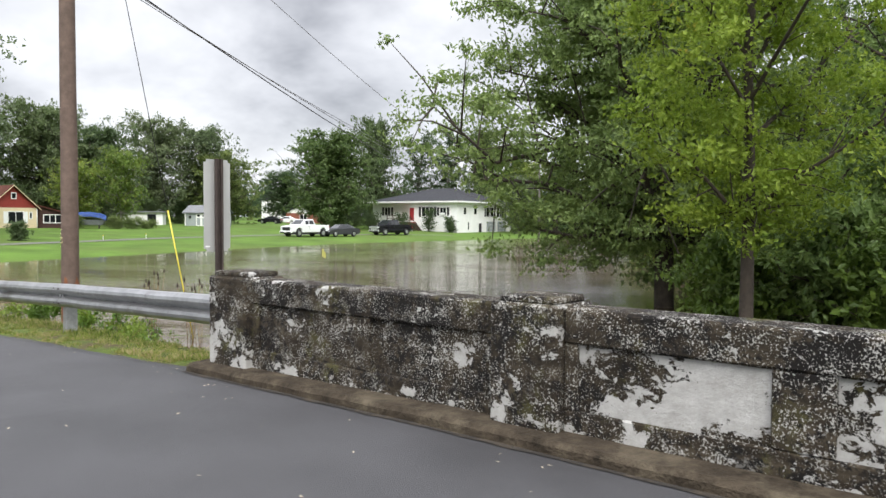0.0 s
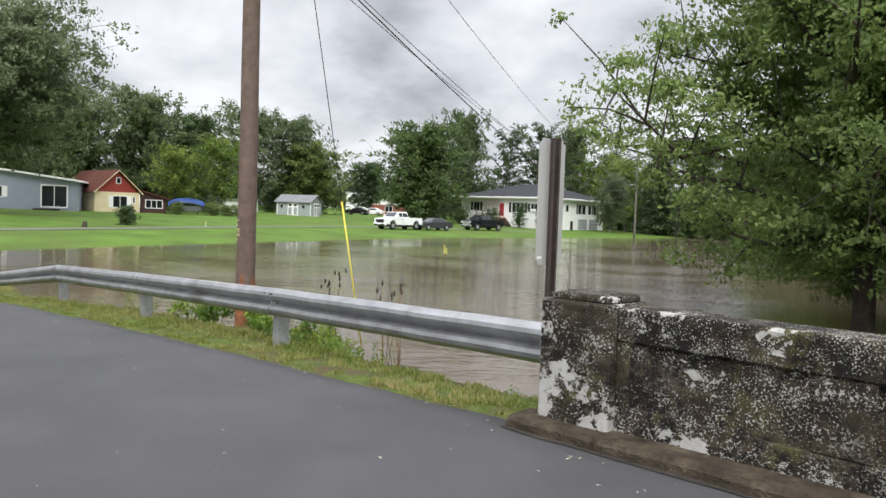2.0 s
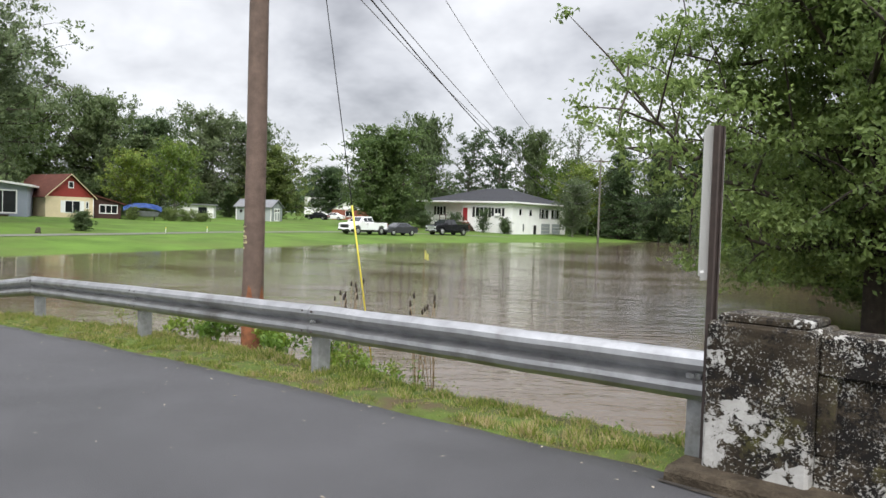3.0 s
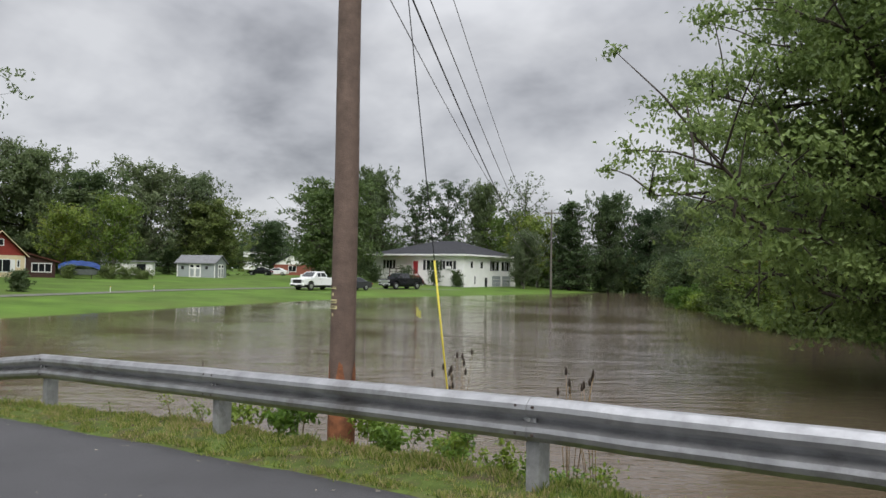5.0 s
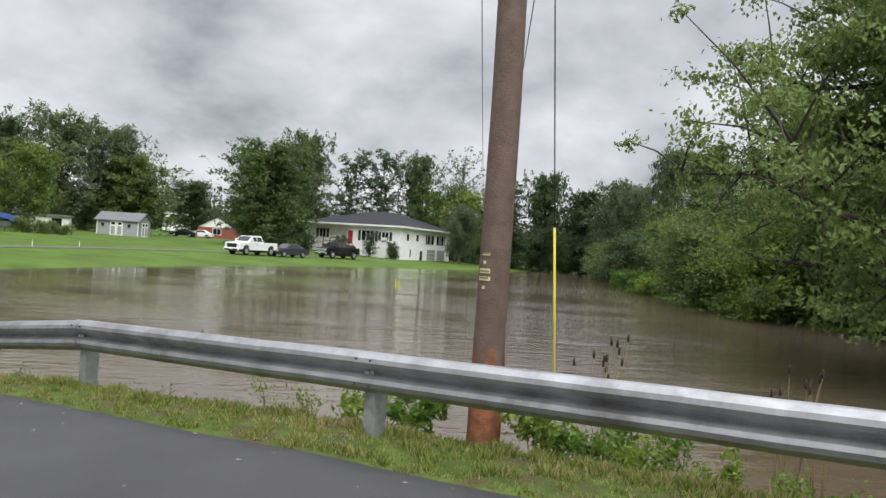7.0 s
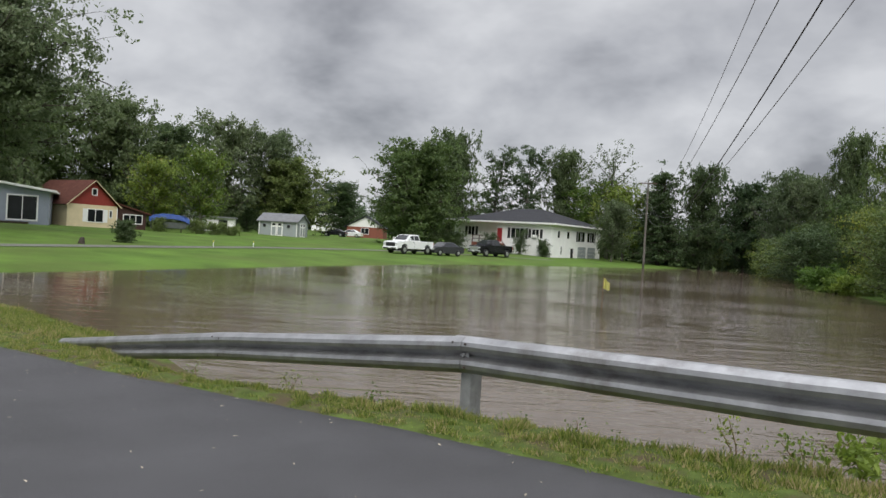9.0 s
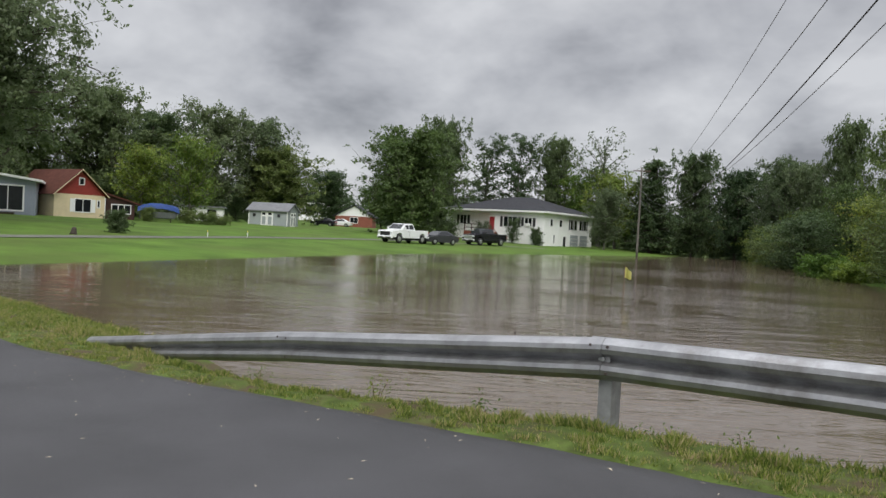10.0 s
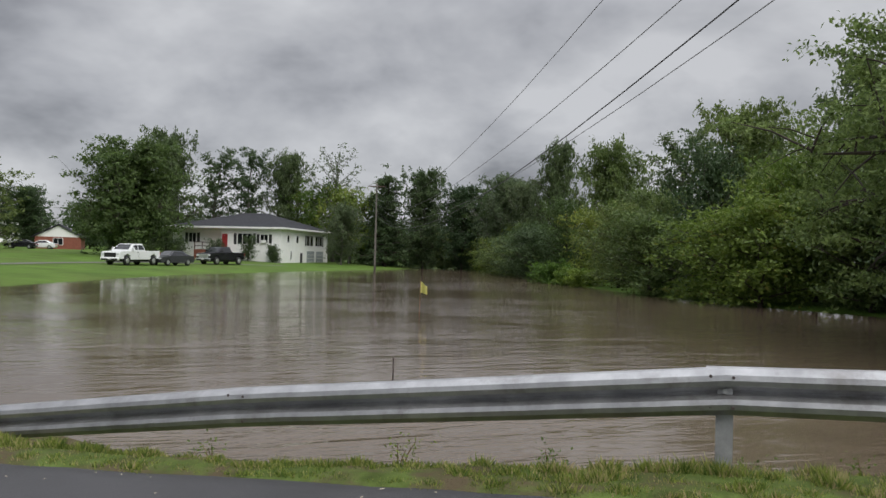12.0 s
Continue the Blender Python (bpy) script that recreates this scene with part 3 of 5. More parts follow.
def guard_rail():
    g = thing("guard_rail", label="galvanised steel W-beam guard rail dipping into the verge", category="guard rail")
    # W profile: offset towards the road, drop from the top
    prof = [(0.0, 0.0), (-0.03, -0.008), (-0.075, -0.045), (-0.083, -0.078), (-0.075, -0.108), (-0.012, -0.142), (-0.002, -0.156), (-0.012, -0.170), (-0.075, -0.204), (-0.083, -0.234), (-0.075, -0.267), (-0.03, -0.304), (0.0, -0.312)]
    for k, (a, b) in enumerate(zip(RAIL, RAIL[1:])):
        v, f = [], []
        n = 14
        over = 0.12 / (abs(a[0] - b[0]))
        for i in range(n + 1):
            t = (i / n) * (1 + over)
            base = Vector(a).lerp(Vector(b), min(t, 1.25))
            wob = 0.006 * noise.noise((base.x * 1.7, k, 0))
            lift = 0.009 * (k % 2)
            for dy, dz in prof:
                v.append((base.x, base.y + dy - lift + wob, base.z + dz + wob))
        m = len(prof)
        for i in range(n):
            for j in range(m - 1):
                f.append((i * m + j, i * m + j + 1, (i + 1) * m + j + 1, (i + 1) * m + j))
        ob = raw("beam", v, f, "steel", g)
        so = ob.modifiers.new("thickness", "SOLIDIFY")
        so.thickness = 0.006
    for x in (3.95, 0.0, -3.81, -7.62):
        i = np.interp(x, [-7.62, -3.81, 0, 4.16], [0.402, 0.555, 0.69, 0.80])
        bm = bmesh.new()
        z0 = float(ground_z(x, 0.1)) - 0.5
        box(x - 0.055, x - 0.047, 0.01, 0.16, z0, i - 0.02, 0, bm)
        box(x + 0.047, x + 0.055, 0.01, 0.16, z0, i - 0.02, 0, bm)
        box(x - 0.047, x + 0.047, 0.012, 0.02, z0, i - 0.02, 0, bm)
        post = part("post", bm, "steel_dull", g)
        part("post_bolt", tube([(x, -0.055, i - 0.156), (x, -0.03, i - 0.156)], 0.017, 6), "steel_dull", post)
        part("bolt_washer", box(x - 0.05, x + 0.05, -0.034, -0.018, i - 0.182, i - 0.130, 0.003), "steel_dull", post)
    for (x, y, z) in RAIL[1:5]:
        for dx in (-0.09, 0.05):
            for dz in (-0.055, -0.255):
                part("splice_bolt", tube([(x + dx, y - 0.096, z + dz), (x + dx, y - 0.078, z + dz)], 0.011, 6), "rust", g)
    return g


guard_rail()

# ---------- sign on the pillar's end ----------


def marker_sign():
    s = thing("road_sign", (4.11, -0.23, 0.0), 0, label="tall narrow aluminium road marker seen from behind on a brown post", category="road sign")
    bm = box(-0.004, 0.0, -0.15, 0.15, 1.27, 2.185)
    bmesh.ops.bevel(bm, geom=[e for e in bm.edges if abs(e.verts[0].co.x - e.verts[1].co.x) > 0.002], offset=0.03, segments=3, affect="EDGES")
    part("plate", bm, "sign", s)
    bm = bmesh.new()
    box(0.002, 0.010, -0.030, 0.030, -0.4, 2.19, 0, bm)
    box(0.010, 0.040, -0.030, -0.022, -0.4, 2.19, 0, bm)
    box(0.010, 0.040, 0.022, 0.030, -0.4, 2.19, 0, bm)
    box(0.036, 0.042, -0.045, -0.022, -0.4, 2.19, 0, bm)
    box(0.036, 0.042, 0.022, 0.045, -0.4, 2.19, 0, bm)
    part("post", bm, "rust", s, "rust-brown U-channel post")
    part("sticker", box(0.0005, 0.002, -0.135, -0.085, 1.315, 1.33), "trim", s)


marker_sign()

# ---------- utility poles and wires ----------
P1 = Vector((-3.65, 1.66, 0))
P2 = Vector((-52.9, 92.0, 0))


def utility_pole(at, base, top, r0, r1, label, tags=False):
    p = thing("utility_pole", (at.x, at.y, base), label=label, category="utility pole")
    h = top - base
    n = 14
    part("shaft", tube([(0.02 * noise.noise((k * 0.7, at.x, 0)), 0, h * k / n - 0.6 * (k == 0)) for k in range(n + 1)], [r0 + (r1 - r0) * k / n for k in range(n + 1)], 20), "pole" if tags else "bark_grey", p)
    if tags:
        # bark-stripped foot in raw orange wood
        v, f = [], []
        m = 24
        hs = [-0.1, 0.35, 0.7, 0.86]
        for z in hs:
            for k in range(m):
                a = 2 * math.pi * k / m
                jag = 0.17 * noise.noise((math.cos(a) * 2.2, math.sin(a) * 2.2, 4)) + 0.10 * math.sin(a * 5) if z > 0.8 else 0
                rr = r0 - (r0 - r1) * max(z, 0) / h + 0.006
                v.append((math.cos(a) * rr, math.sin(a) * rr, z + jag * 1.5))
        for i in range(len(hs) - 1):
            for k in range(m):
                f.append((i * m + k, i * m + (k + 1) % m, (i + 1) * m + (k + 1) % m, (i + 1) * m + k))
        raw("stripped_foot", v, f, "pole_raw", p, "orange raw wood at the foot", True)
        for z, w_, hh in ((1.88, 0.10, 0.03), (1.71, 0.12, 0.045), (1.64, 0.13, 0.04), (1.56, 0.03, 0.03), (1.80, 0.03, 0.03)):
            bm = bmesh.new()
            for k in range(4):
                a0 = radians(-100) + (k / 4 - 0.5) * w_ / 0.15
                a1 = radians(-100) + ((k + 1) / 4 - 0.5) * w_ / 0.15
                q = [bm.verts.new((math.cos(a) * (r0 + 0.001), math.sin(a) * (r0 + 0.001), z + d)) for a, d in ((a0, 0), (a1, 0), (a1, hh), (a0, hh))]
                bm.faces.new(q)
            part("number_tag", bm, "tag", p, "small pale metal tag")
        for z in (1.72, 1.655, 1.89):
            for k in range(5):
                a = radians(-100) + (k - 2) * 0.13
                part("tag_bar", box(-0.006, 0.006, -0.001, 0.0015, z, z + 0.02, 0, None, Matrix.Translation((math.cos(a) * (r0 + 0.002), math.sin(a) * (r0 + 0.002), 0)) @ Matrix.Rotation(a + math.pi / 2, 4, "Z")), "rust", p)
    if not tags:
        part("crossarm", box(-1.2, 1.2, -0.06, 0.06, h - 0.55, h - 0.42, 0.01, None, Matrix.Rotation(radians(28), 4, "Z")), "pole", p)
    return p


utility_pole(P1, -0.5, 11.4, 0.158, 0.115, "tall brown wooden utility pole with a stripped orange foot", True)
utility_pole(P2, -0.72, 11.3, 0.16, 0.11, "distant grey wooden utility pole on the far bank")


def cable(a, b, sag, r=0.012, name="power_cable", label="black overhead cable strung between the poles"):
    pts = []
    for k in range(25):
        t = k / 24
        p = Vector(a).lerp(Vector(b), t)
        p.z -= sag * 4 * t * (1 - t)
        pts.append(p)
    return tagged(part(name, tube(pts, r, 5), "wire" if r > 0.012 else "wire_thin"), label, "cable", group="overhead cables")


acr = Vector((math.cos(radians(28)), math.sin(radians(28)), 0))
for off, z1, z2, sag, r in ((-0.5, 6.75, 8.9, 3.0, 0.010), (0.02, 6.6, 6.9, 3.4, 0.016), (0.42, 6.25, 8.0, 3.1, 0.010), (-0.16, 9.2, 9.3, 3.25, 0.010)):
    cable(P1 + acr * off + Vector((0, 0, z1)), P2 + acr * off + Vector((0, 0, z2)), sag, r)


cable(P2 + Vector((0, 0, 7.5)), (-44.5, 96.0, 6.6), 2.3, 0.02)


def guy():
    g = thing("guy_wire", label="steel guy wire with a yellow plastic guard rising from the water", category="guy wire")
    top, base = Vector((-3.75, 1.72, 11.2)), Vector((-4.08, 4.5, -1.3))
    part("strand", tube([top, base], 0.008, 5), "wire", g)
    d = (top - base).normalized()
    part("guard", tube([base, base + d * 1.6, base + d * 3.15], [0.014, 0.014, 0.016], 8), "yellow", g, "yellow plastic guard")


guy()

# ---------- trees ----------


def leaves(centres, sizes, rng, facing=None):
    """Small folded leaves: two triangles a leaf, each turned its own way, on the whole outwards and to the light."""
    n = len(centres)
    d = rng.normal(size=(n, 3))
    d[:, 2] -= 0.3
    d /= np.linalg.norm(d, axis=1)[:, None]
    up = rng.normal(size=(n, 3)) * 0.45 + np.array([0, 0, 0.8])
    if facing is not None:
        up = up + facing * 0.7
    side = np.cross(d, up)
    side /= np.linalg.norm(side, axis=1)[:, None] + 1e-9
    nrm = np.cross(side, d)
    L = sizes[:, None]
    a = centres - d * L * 0.5
    b = centres + side * L * 0.27 + nrm * L * 0.08
    c = centres + d * L * 0.5 - nrm * L * 0.06
    e = centres - side * L * 0.27 + nrm * L * 0.08
    v = np.stack([a, b, c, e], 1).reshape(-1, 3)
    i = np.arange(n) * 4
    f = np.concatenate([np.stack([i, i + 1, i + 2], 1), np.stack([i, i + 2, i + 3], 1)])
    return v, f


def tree_skeleton(rng, height, radius, lowest, limbs, lean=0.05, rise=0.55, low=False, girth=1.0, twigs=3):
    """Trunk and limb lines in a tree of the given size, each limb with twigs. Returns lines (points, radii) and twig ends."""
    lines, ends = [], []
    r0 = (height * 0.017 + 0.04) * girth
    pts = []
    bend = rng.normal(size=2) * lean * height
    for k in range(7):
        t = k / 6
        pts.append(Vector((bend[0] * t * t + rng.normal() * 0.012 * height * t, bend[1] * t * t + rng.normal() * 0.012 * height * t, height * 0.9 * t)))
    lines.append((pts, [r0 * (1 - 0.88 * k / 6) for k in range(7)]))
    for k in range(limbs):
        t = lowest + (0.95 - lowest) * (k + rng.random() * 0.8) / limbs
        i = min(int(t * 6), 5)
        s = pts[i].lerp(pts[i + 1], t * 6 - i)
        ang = k * 2.399 + rng.normal() * 0.3
        # the crown is widest a little below its middle
        q = (t - lowest) / (1 - lowest)
        reach = radius * (0.35 + 0.65 * math.sin(math.pi * min(1, 0.25 + 0.72 * q))) * (0.8 + 0.35 * rng.random())
        if low is True:
            reach = radius * (1.02 - 0.62 * q ** 1.1) * (0.72 + 0.4 * rng.random())
        elif low:
            reach = radius * float(np.interp(t, low[0], low[1])) * (0.78 + 0.3 * rng.random())
        out = Vector((math.cos(ang), math.sin(ang), 0))
        climb = rise * reach * (0.35 + 0.9 * q)
        e = s + out * reach + Vector((0, 0, climb))
        m1 = s.lerp(e, 0.35) + Vector((0, 0, -0.04 * reach)) + Vector(rng.normal(size=3)) * 0.04 * reach
        m2 = s.lerp(e, 0.7) + Vector(rng.normal(size=3)) * 0.06 * reach
        rb = r0 * (1 - 0.8 * t) * 0.5
        lines.append(([s, m1, m2, e], [rb, rb * 0.7, rb * 0.45, rb * 0.15]))
        for (a, b, w_) in ((s, m1, 0.5), (m1, m2, 0.9), (m2, e, 1.0)):
            for j in range(twigs):
                u = rng.random()
                st = a.lerp(b, u)
                tw = st + (out * rng.uniform(0.1, 0.6) + Vector(rng.normal(size=3)) * 0.5) * reach * 0.28 + Vector((0, 0, 0.06 * reach))
                lines.append(([st, st.lerp(tw, 0.5) + Vector((0, 0, 0.02 * reach)), tw], [rb * 0.3, rb * 0.2, rb * 0.07]))
                ends.append((tw, w_))
        ends += [(e, 1.0), (m2, 0.7)]
    ends.append((pts[-1] + Vector((0, 0, height * 0.06)), 1.0))
    return lines, ends


def tree_meshes(name, seed, height, radius, lowest, limbs, count, leaf, clump, material, bark, fill=0.25, lean=0.05, rise=0.55, squash=0.7, skirt=0, low=False, girth=1.0, twigs=3):
    """One kind of tree: a thing of two parts, trunk with limbs, and crown of many small leaves."""
    rng = np.random.default_rng(seed)
    lines, ends = tree_skeleton(rng, height, radius, lowest, limbs, lean, rise, low, girth, twigs)
    t = thing(name)
    bm = bmesh.new()
    for p, r in lines:
        join(bm, tube(p, r, 8 if r[0] > 0.08 else 5, caps=False))
    wood = part("trunk", bm, bark, t)
    wood.data.polygons.foreach_set("use_smooth", np.ones(len(wood.data.polygons), bool))
    blobs = [(np.array(e), clump * rng.uniform(0.6, 1.3)) for e, _ in ends]
    for k in range(int(len(blobs) * fill)):
        e = np.array(ends[rng.integers(len(ends))][0]) * np.array([0.6, 0.6, 1.0])
        blobs.append((e, clump * rng.uniform(0.7, 1.4)))
    for k in range(skirt):
        a, rr = rng.random() * 6.28, radius * math.sqrt(rng.random()) * 0.9
        blobs.append((np.array([math.cos(a) * rr, math.sin(a) * rr, rng.random() * height * 0.3]), clump * rng.uniform(0.7, 1.2)))
    wts = np.array([b[1] ** 2 for b in blobs])
    num = np.maximum(4, (count * wts / wts.sum()).astype(int))
    cs, ss, fs = [], [], []
    mid = np.array([0, 0, height * 0.45])
    for (c, r), n in zip(blobs, num):
        d = rng.normal(size=(n, 3))
        d /= np.linalg.norm(d, axis=1)[:, None]
        rad = r * rng.random(n) ** 0.6
        # leaves gather in sprays within a clump
        sprays = rng.normal(size=(max(3, n // 14), 3))
        sprays /= np.linalg.norm(sprays, axis=1)[:, None]
        pick = sprays[rng.integers(len(sprays), size=n)]
        d = d * 0.45 + pick * 0.75
        cs.append(c + d * rad[:, None] * np.array([1, 1, squash]))
        ss.append(leaf * rng.uniform(0.6, 1.35, n))
        g = d / (np.linalg.norm(d, axis=1)[:, None] + 1e-6)
        o = c - mid
        fs.append(g * 0.6 + o[None] / (np.linalg.norm(o) + 1e-6) * 0.7)
    cs, ss, fs = np.concatenate(cs), np.concatenate(ss), np.concatenate(fs)
    keep = cs[:, 2] > 0.05
    v, f = leaves(cs[keep], ss[keep], rng, fs[keep])
    raw("crown", v, f, material, t)
    return t


def plant(kind, x, y, h, r, spin, label, group="", category="tree", base=None):
    """A copy of a tree kind at a place, scaled to a height and a crown radius."""
    src, sh, sr = kind
    z = float(max(ground_z(x, y), -1.25)) if base is None else base
    ob = copy_thing(src, pose(x, y, z - 0.05, 0, 0, spin) @ Matrix.Diagonal((r / sr, r / sr, h / sh, 1)))
    tagged(ob, label, category, group)
    return ob


KIND = {}


def kinds():
    KIND["broad"] = (tree_meshes("tree", 11, 16, 7, 0.10, 30, 26000, 0.46, 1.2, "leaf_far", "bark", 1.0, skirt=24, twigs=6), 16, 7)
    KIND["broad2"] = (tree_meshes("tree", 12, 16, 7, 0.08, 30, 26000, 0.46, 1.2, "leaf_dark", "bark", 1.0, skirt=24, twigs=6), 16, 7)
    KIND["shade"] = (tree_meshes("tree", 21, 20, 10, 0.33, 40, 60000, 0.38, 1.4, "leaf_grey", "bark", 1.0, rise=0.3, twigs=6), 20, 10)
    KIND["pale"] = (tree_meshes("tree", 13, 16, 7, 0.15, 30, 23000, 0.44, 1.2, "leaf_pale", "bark_grey", 0.9, rise=0.75, skirt=8, twigs=6), 16, 7)
    KIND["light"] = (tree_meshes("tree", 14, 10, 4, 0.2, 24, 6000, 0.40, 1.15, "leaf_light", "bark_grey", 0.8, rise=0.8), 10, 4)
    KIND["sparse"] = (tree_meshes("tree", 15, 19, 4, 0.25, 24, 6500, 0.40, 1.0, "leaf_dark", "bark_grey", 0.2, rise=0.9), 19, 4)
    KIND["bare"] = (tree_meshes("tree", 16, 19, 4, 0.45, 20, 1500, 0.42, 0.85, "leaf_dark", "bark_grey", 0.0, rise=1.3), 19, 4)
    KIND["conifer"] = (tree_meshes("conifer", 17, 17, 3.6, 0.04, 60, 9000, 0.42, 0.95, "leaf_dark", "bark", 0.5, lean=0.01, rise=-0.12, squash=0.5, low=True), 17, 3.6)
    KIND["scrub"] = (tree_meshes("shrub", 18, 7, 3.2, 0.03, 26, 8000, 0.27, 1.1, "leaf_far", "bark", 0.9, rise=0.7, skirt=34), 7, 3.2)
    KIND["scrub2"] = (tree_meshes("shrub", 19, 7, 3.2, 0.03, 26, 8000, 0.27, 1.1, "leaf_light", "bark", 0.9, rise=0.7, skirt=34), 7, 3.2)
    KIND["scrub3"] = (tree_meshes("shrub", 20, 7, 3.2, 0.03, 26, 8000, 0.27, 1.1, "leaf_dark", "bark", 0.9, rise=0.7, skirt=34), 7, 3.2)


kinds()

FAR = [
    # behind the houses on the left
    ("shade", -70.5, 13.0, 20.5, 10.0, "large dark tree shading the grey house", "trees by the houses"),
    ("broad2", -98, 22, 19, 8, "dark leafy tree behind the grey house", "trees by the houses"),
    ("broad2", -108.8, 42.7, 18, 7.3, "tall dark tree behind the red-gabled house", "trees by the houses"),
    ("broad", -109.4, 33, 17, 7, "leafy tree behind the red-gabled house", "trees by the houses"),
    ("conifer", -104, 47.5, 14, 5, "dark conifer behind the boat", "trees by the houses"),
    ("broad2", -113, 53.5, 16, 6.5, "dark tree in the row behind the lawn", "trees by the houses"),
    ("pale", -118.1, 65, 17.8, 7.8, "pale silvery-leaved tree behind the shed", "trees by the houses"),
    ("pale", -118.4, 75.9, 17, 6.8, "pale silvery-leaved tree behind the shed", "trees by the houses"),
    ("light", -93, 40.8, 8.5, 3.6, "small light green tree by the covered boat", "young trees on the lawn"),
    ("light", -90.3, 45.7, 10.1, 3.4, "light green tree in front of the white garage", "young trees on the lawn"),
    ("broad", -113.4, 76.8, 13.2, 7.0, "round green tree beside the garden shed", "trees by the houses"),
    ("broad2", -148.7, 118.2, 13, 6.5, "distant dark tree at the end of the lawn", "far trees"),
    ("broad2", -160, 108, 12, 7, "distant dark tree at the end of the lawn", "far trees"),
    ("broad", -140, 128, 11, 6, "distant green tree at the end of the lawn", "far trees"),
    # round the white house
    ("broad", -79.5, 73.5, 15.2, 7.2, "big dense tree beside the white house", "trees round the white house"),
    ("broad2", -84.5, 77.5, 13.8, 5.5, "dark tree beside the white house", "trees round the white house"),
    ("broad2", -92.8, 96.7, 20.2, 5.1, "tall dark tree behind the white house", "trees round the white house"),
    ("sparse", -91.6, 106.8, 19.2, 4.3, "thin tall tree with sparse leaves", "trees round the white house"),
    ("sparse", -86.9, 110.3, 20.1, 4.3, "thin tall tree with sparse leaves", "trees round the white house"),
    ("broad2", -81, 114.3, 18.9, 4.9, "tall dark tree behind the white house", "trees round the white house"),
    ("bare", -70.5, 112.5, 19.4, 4.4, "nearly bare vase-shaped tree", "trees round the white house"),
    ("light", -73.5, 113, 12.8, 5.5, "yellow-green tree behind the white house", "trees round the white house"),
    ("light", -66, 110, 12, 5, "yellow-green tree behind the white house", "trees round the white house"),
    ("pale", -61.9, 99, 8.7, 3.1, "pale green young tree by the garage end", "trees round the white house"),
    ("conifer", -58.4, 107.6, 17.2, 4.2, "dark spruce on the far bank", "trees on the far bank"),
    ("broad2", -53.5, 112, 16.6, 4.6, "dark tree on the far bank", "trees on the far bank"),
    ("conifer", -61.5, 112, 14, 4.2, "dark spruce on the far bank", "trees on the far bank"),
    ("broad2", -47, 113, 14, 4.6, "dark tree on the far bank", "trees on the far bank"),
    ("broad", -42, 114, 13.5, 4.8, "green tree on the far bank", "trees on the far bank"),
    ("pale", -37.6, 103, 13.5, 4.6, "pale green tree on the far bank", "trees on the far bank"),
    ("pale", -31, 97, 12, 3.8, "pale green tree on the far bank", "trees on the far bank"),
    ("broad2", -26.7, 90.7, 16.6, 3.3, "tall round-topped dark pine", "trees on the right bank"),
    ("broad", -17.3, 72, 13.4, 4.0, "green tree behind the bank scrub", "trees on the right bank"),
    ("sparse", -10.9, 58.5, 12.8, 3.2, "thin tree with open branches above the scrub", "trees on the right bank"),
    ("broad", -5.6, 50.6, 12.6, 3.9, "green tree behind the bank scrub", "trees on the right bank"),
    ("broad2", 2, 44, 13, 5, "dark tree behind the bank scrub", "trees on the right bank"),
    ("broad", 9, 36, 14, 5.5, "green tree beyond the near bank", "trees on the right bank"),
    ("broad2", 16, 28, 14, 5.5, "dark tree beyond the near bank", "trees on the right bank"),
]


def far_trees():
    rng = np.random.default_rng(5)
    for k, x, y, h, r, label, group in FAR:
        plant(KIND[k], x, y, h, r, rng.uniform(0, 360), label, group)
    # scrub along the right bank: from the far channel to the near trees
    bank = [(-54, 118), (-46, 121), (-41.5, 112), (-36.5, 101), (-32.5, 92), (-28.7, 83), (-25, 75), (-17.6, 67), (-14.6, 60.5), (-13.5, 52), (-10.2, 45.3), (-7.2, 40.5), (-4.2, 36.3), (-1.2, 33.2), (2.2, 30), (5.2, 25.5), (8.5, 21), (12, 18.5)]
    for i, (x, y) in enumerate(bank):
        for j in range(2):
            kind = ("scrub", "scrub2", "scrub3", "scrub", "scrub2", "scrub")[(i * 2 + j * 3 + i // 3) % 6]
            h = (6.8 if i < 6 else 8.2) * rng.uniform(0.75, 1.15) * (1 if j else 0.68)
            plant(KIND[kind], x - 0.9 + 2.8 * j + rng.normal() * 0.5, y - 1.0 + 2.2 * j + rng.normal() * 0.5, h, rng.uniform(2.6, 3.6), rng.uniform(0, 360), "dense green shrub overhanging the flooded bank", "bank shrubs", "shrub")
    for x, y in ((-66, 115), (-63, 117), (-60, 114), (-57.5, 118), (-71, 117), (-76, 119), (-81, 118), (-86, 115), (-91, 112), (-96, 104), (-51, 122), (-95, 92), (-90, 84), (-99, 98)):
        plant(KIND["scrub3"], x + rng.normal() * 0.6, y + rng.normal() * 0.6, rng.uniform(4, 6.5), rng.uniform(2.8, 3.6), rng.uniform(0, 360), "dark undergrowth shrub below the trees", "undergrowth", "shrub")
    for x, y in ((-103, 27), (-104, 36), (-106, 45), (-108, 51), (-113, 61), (-115, 69), (-118, 80), (-100, 18)):
        plant(KIND["scrub3"], x, y, rng.uniform(4, 6), rng.uniform(3, 4), rng.uniform(0, 360), "dark undergrowth shrub below the trees", "undergrowth", "shrub")
    for k in KIND.values():
        for o in (*k[0].children, k[0]):
            bpy.data.objects.remove(o)


far_trees()


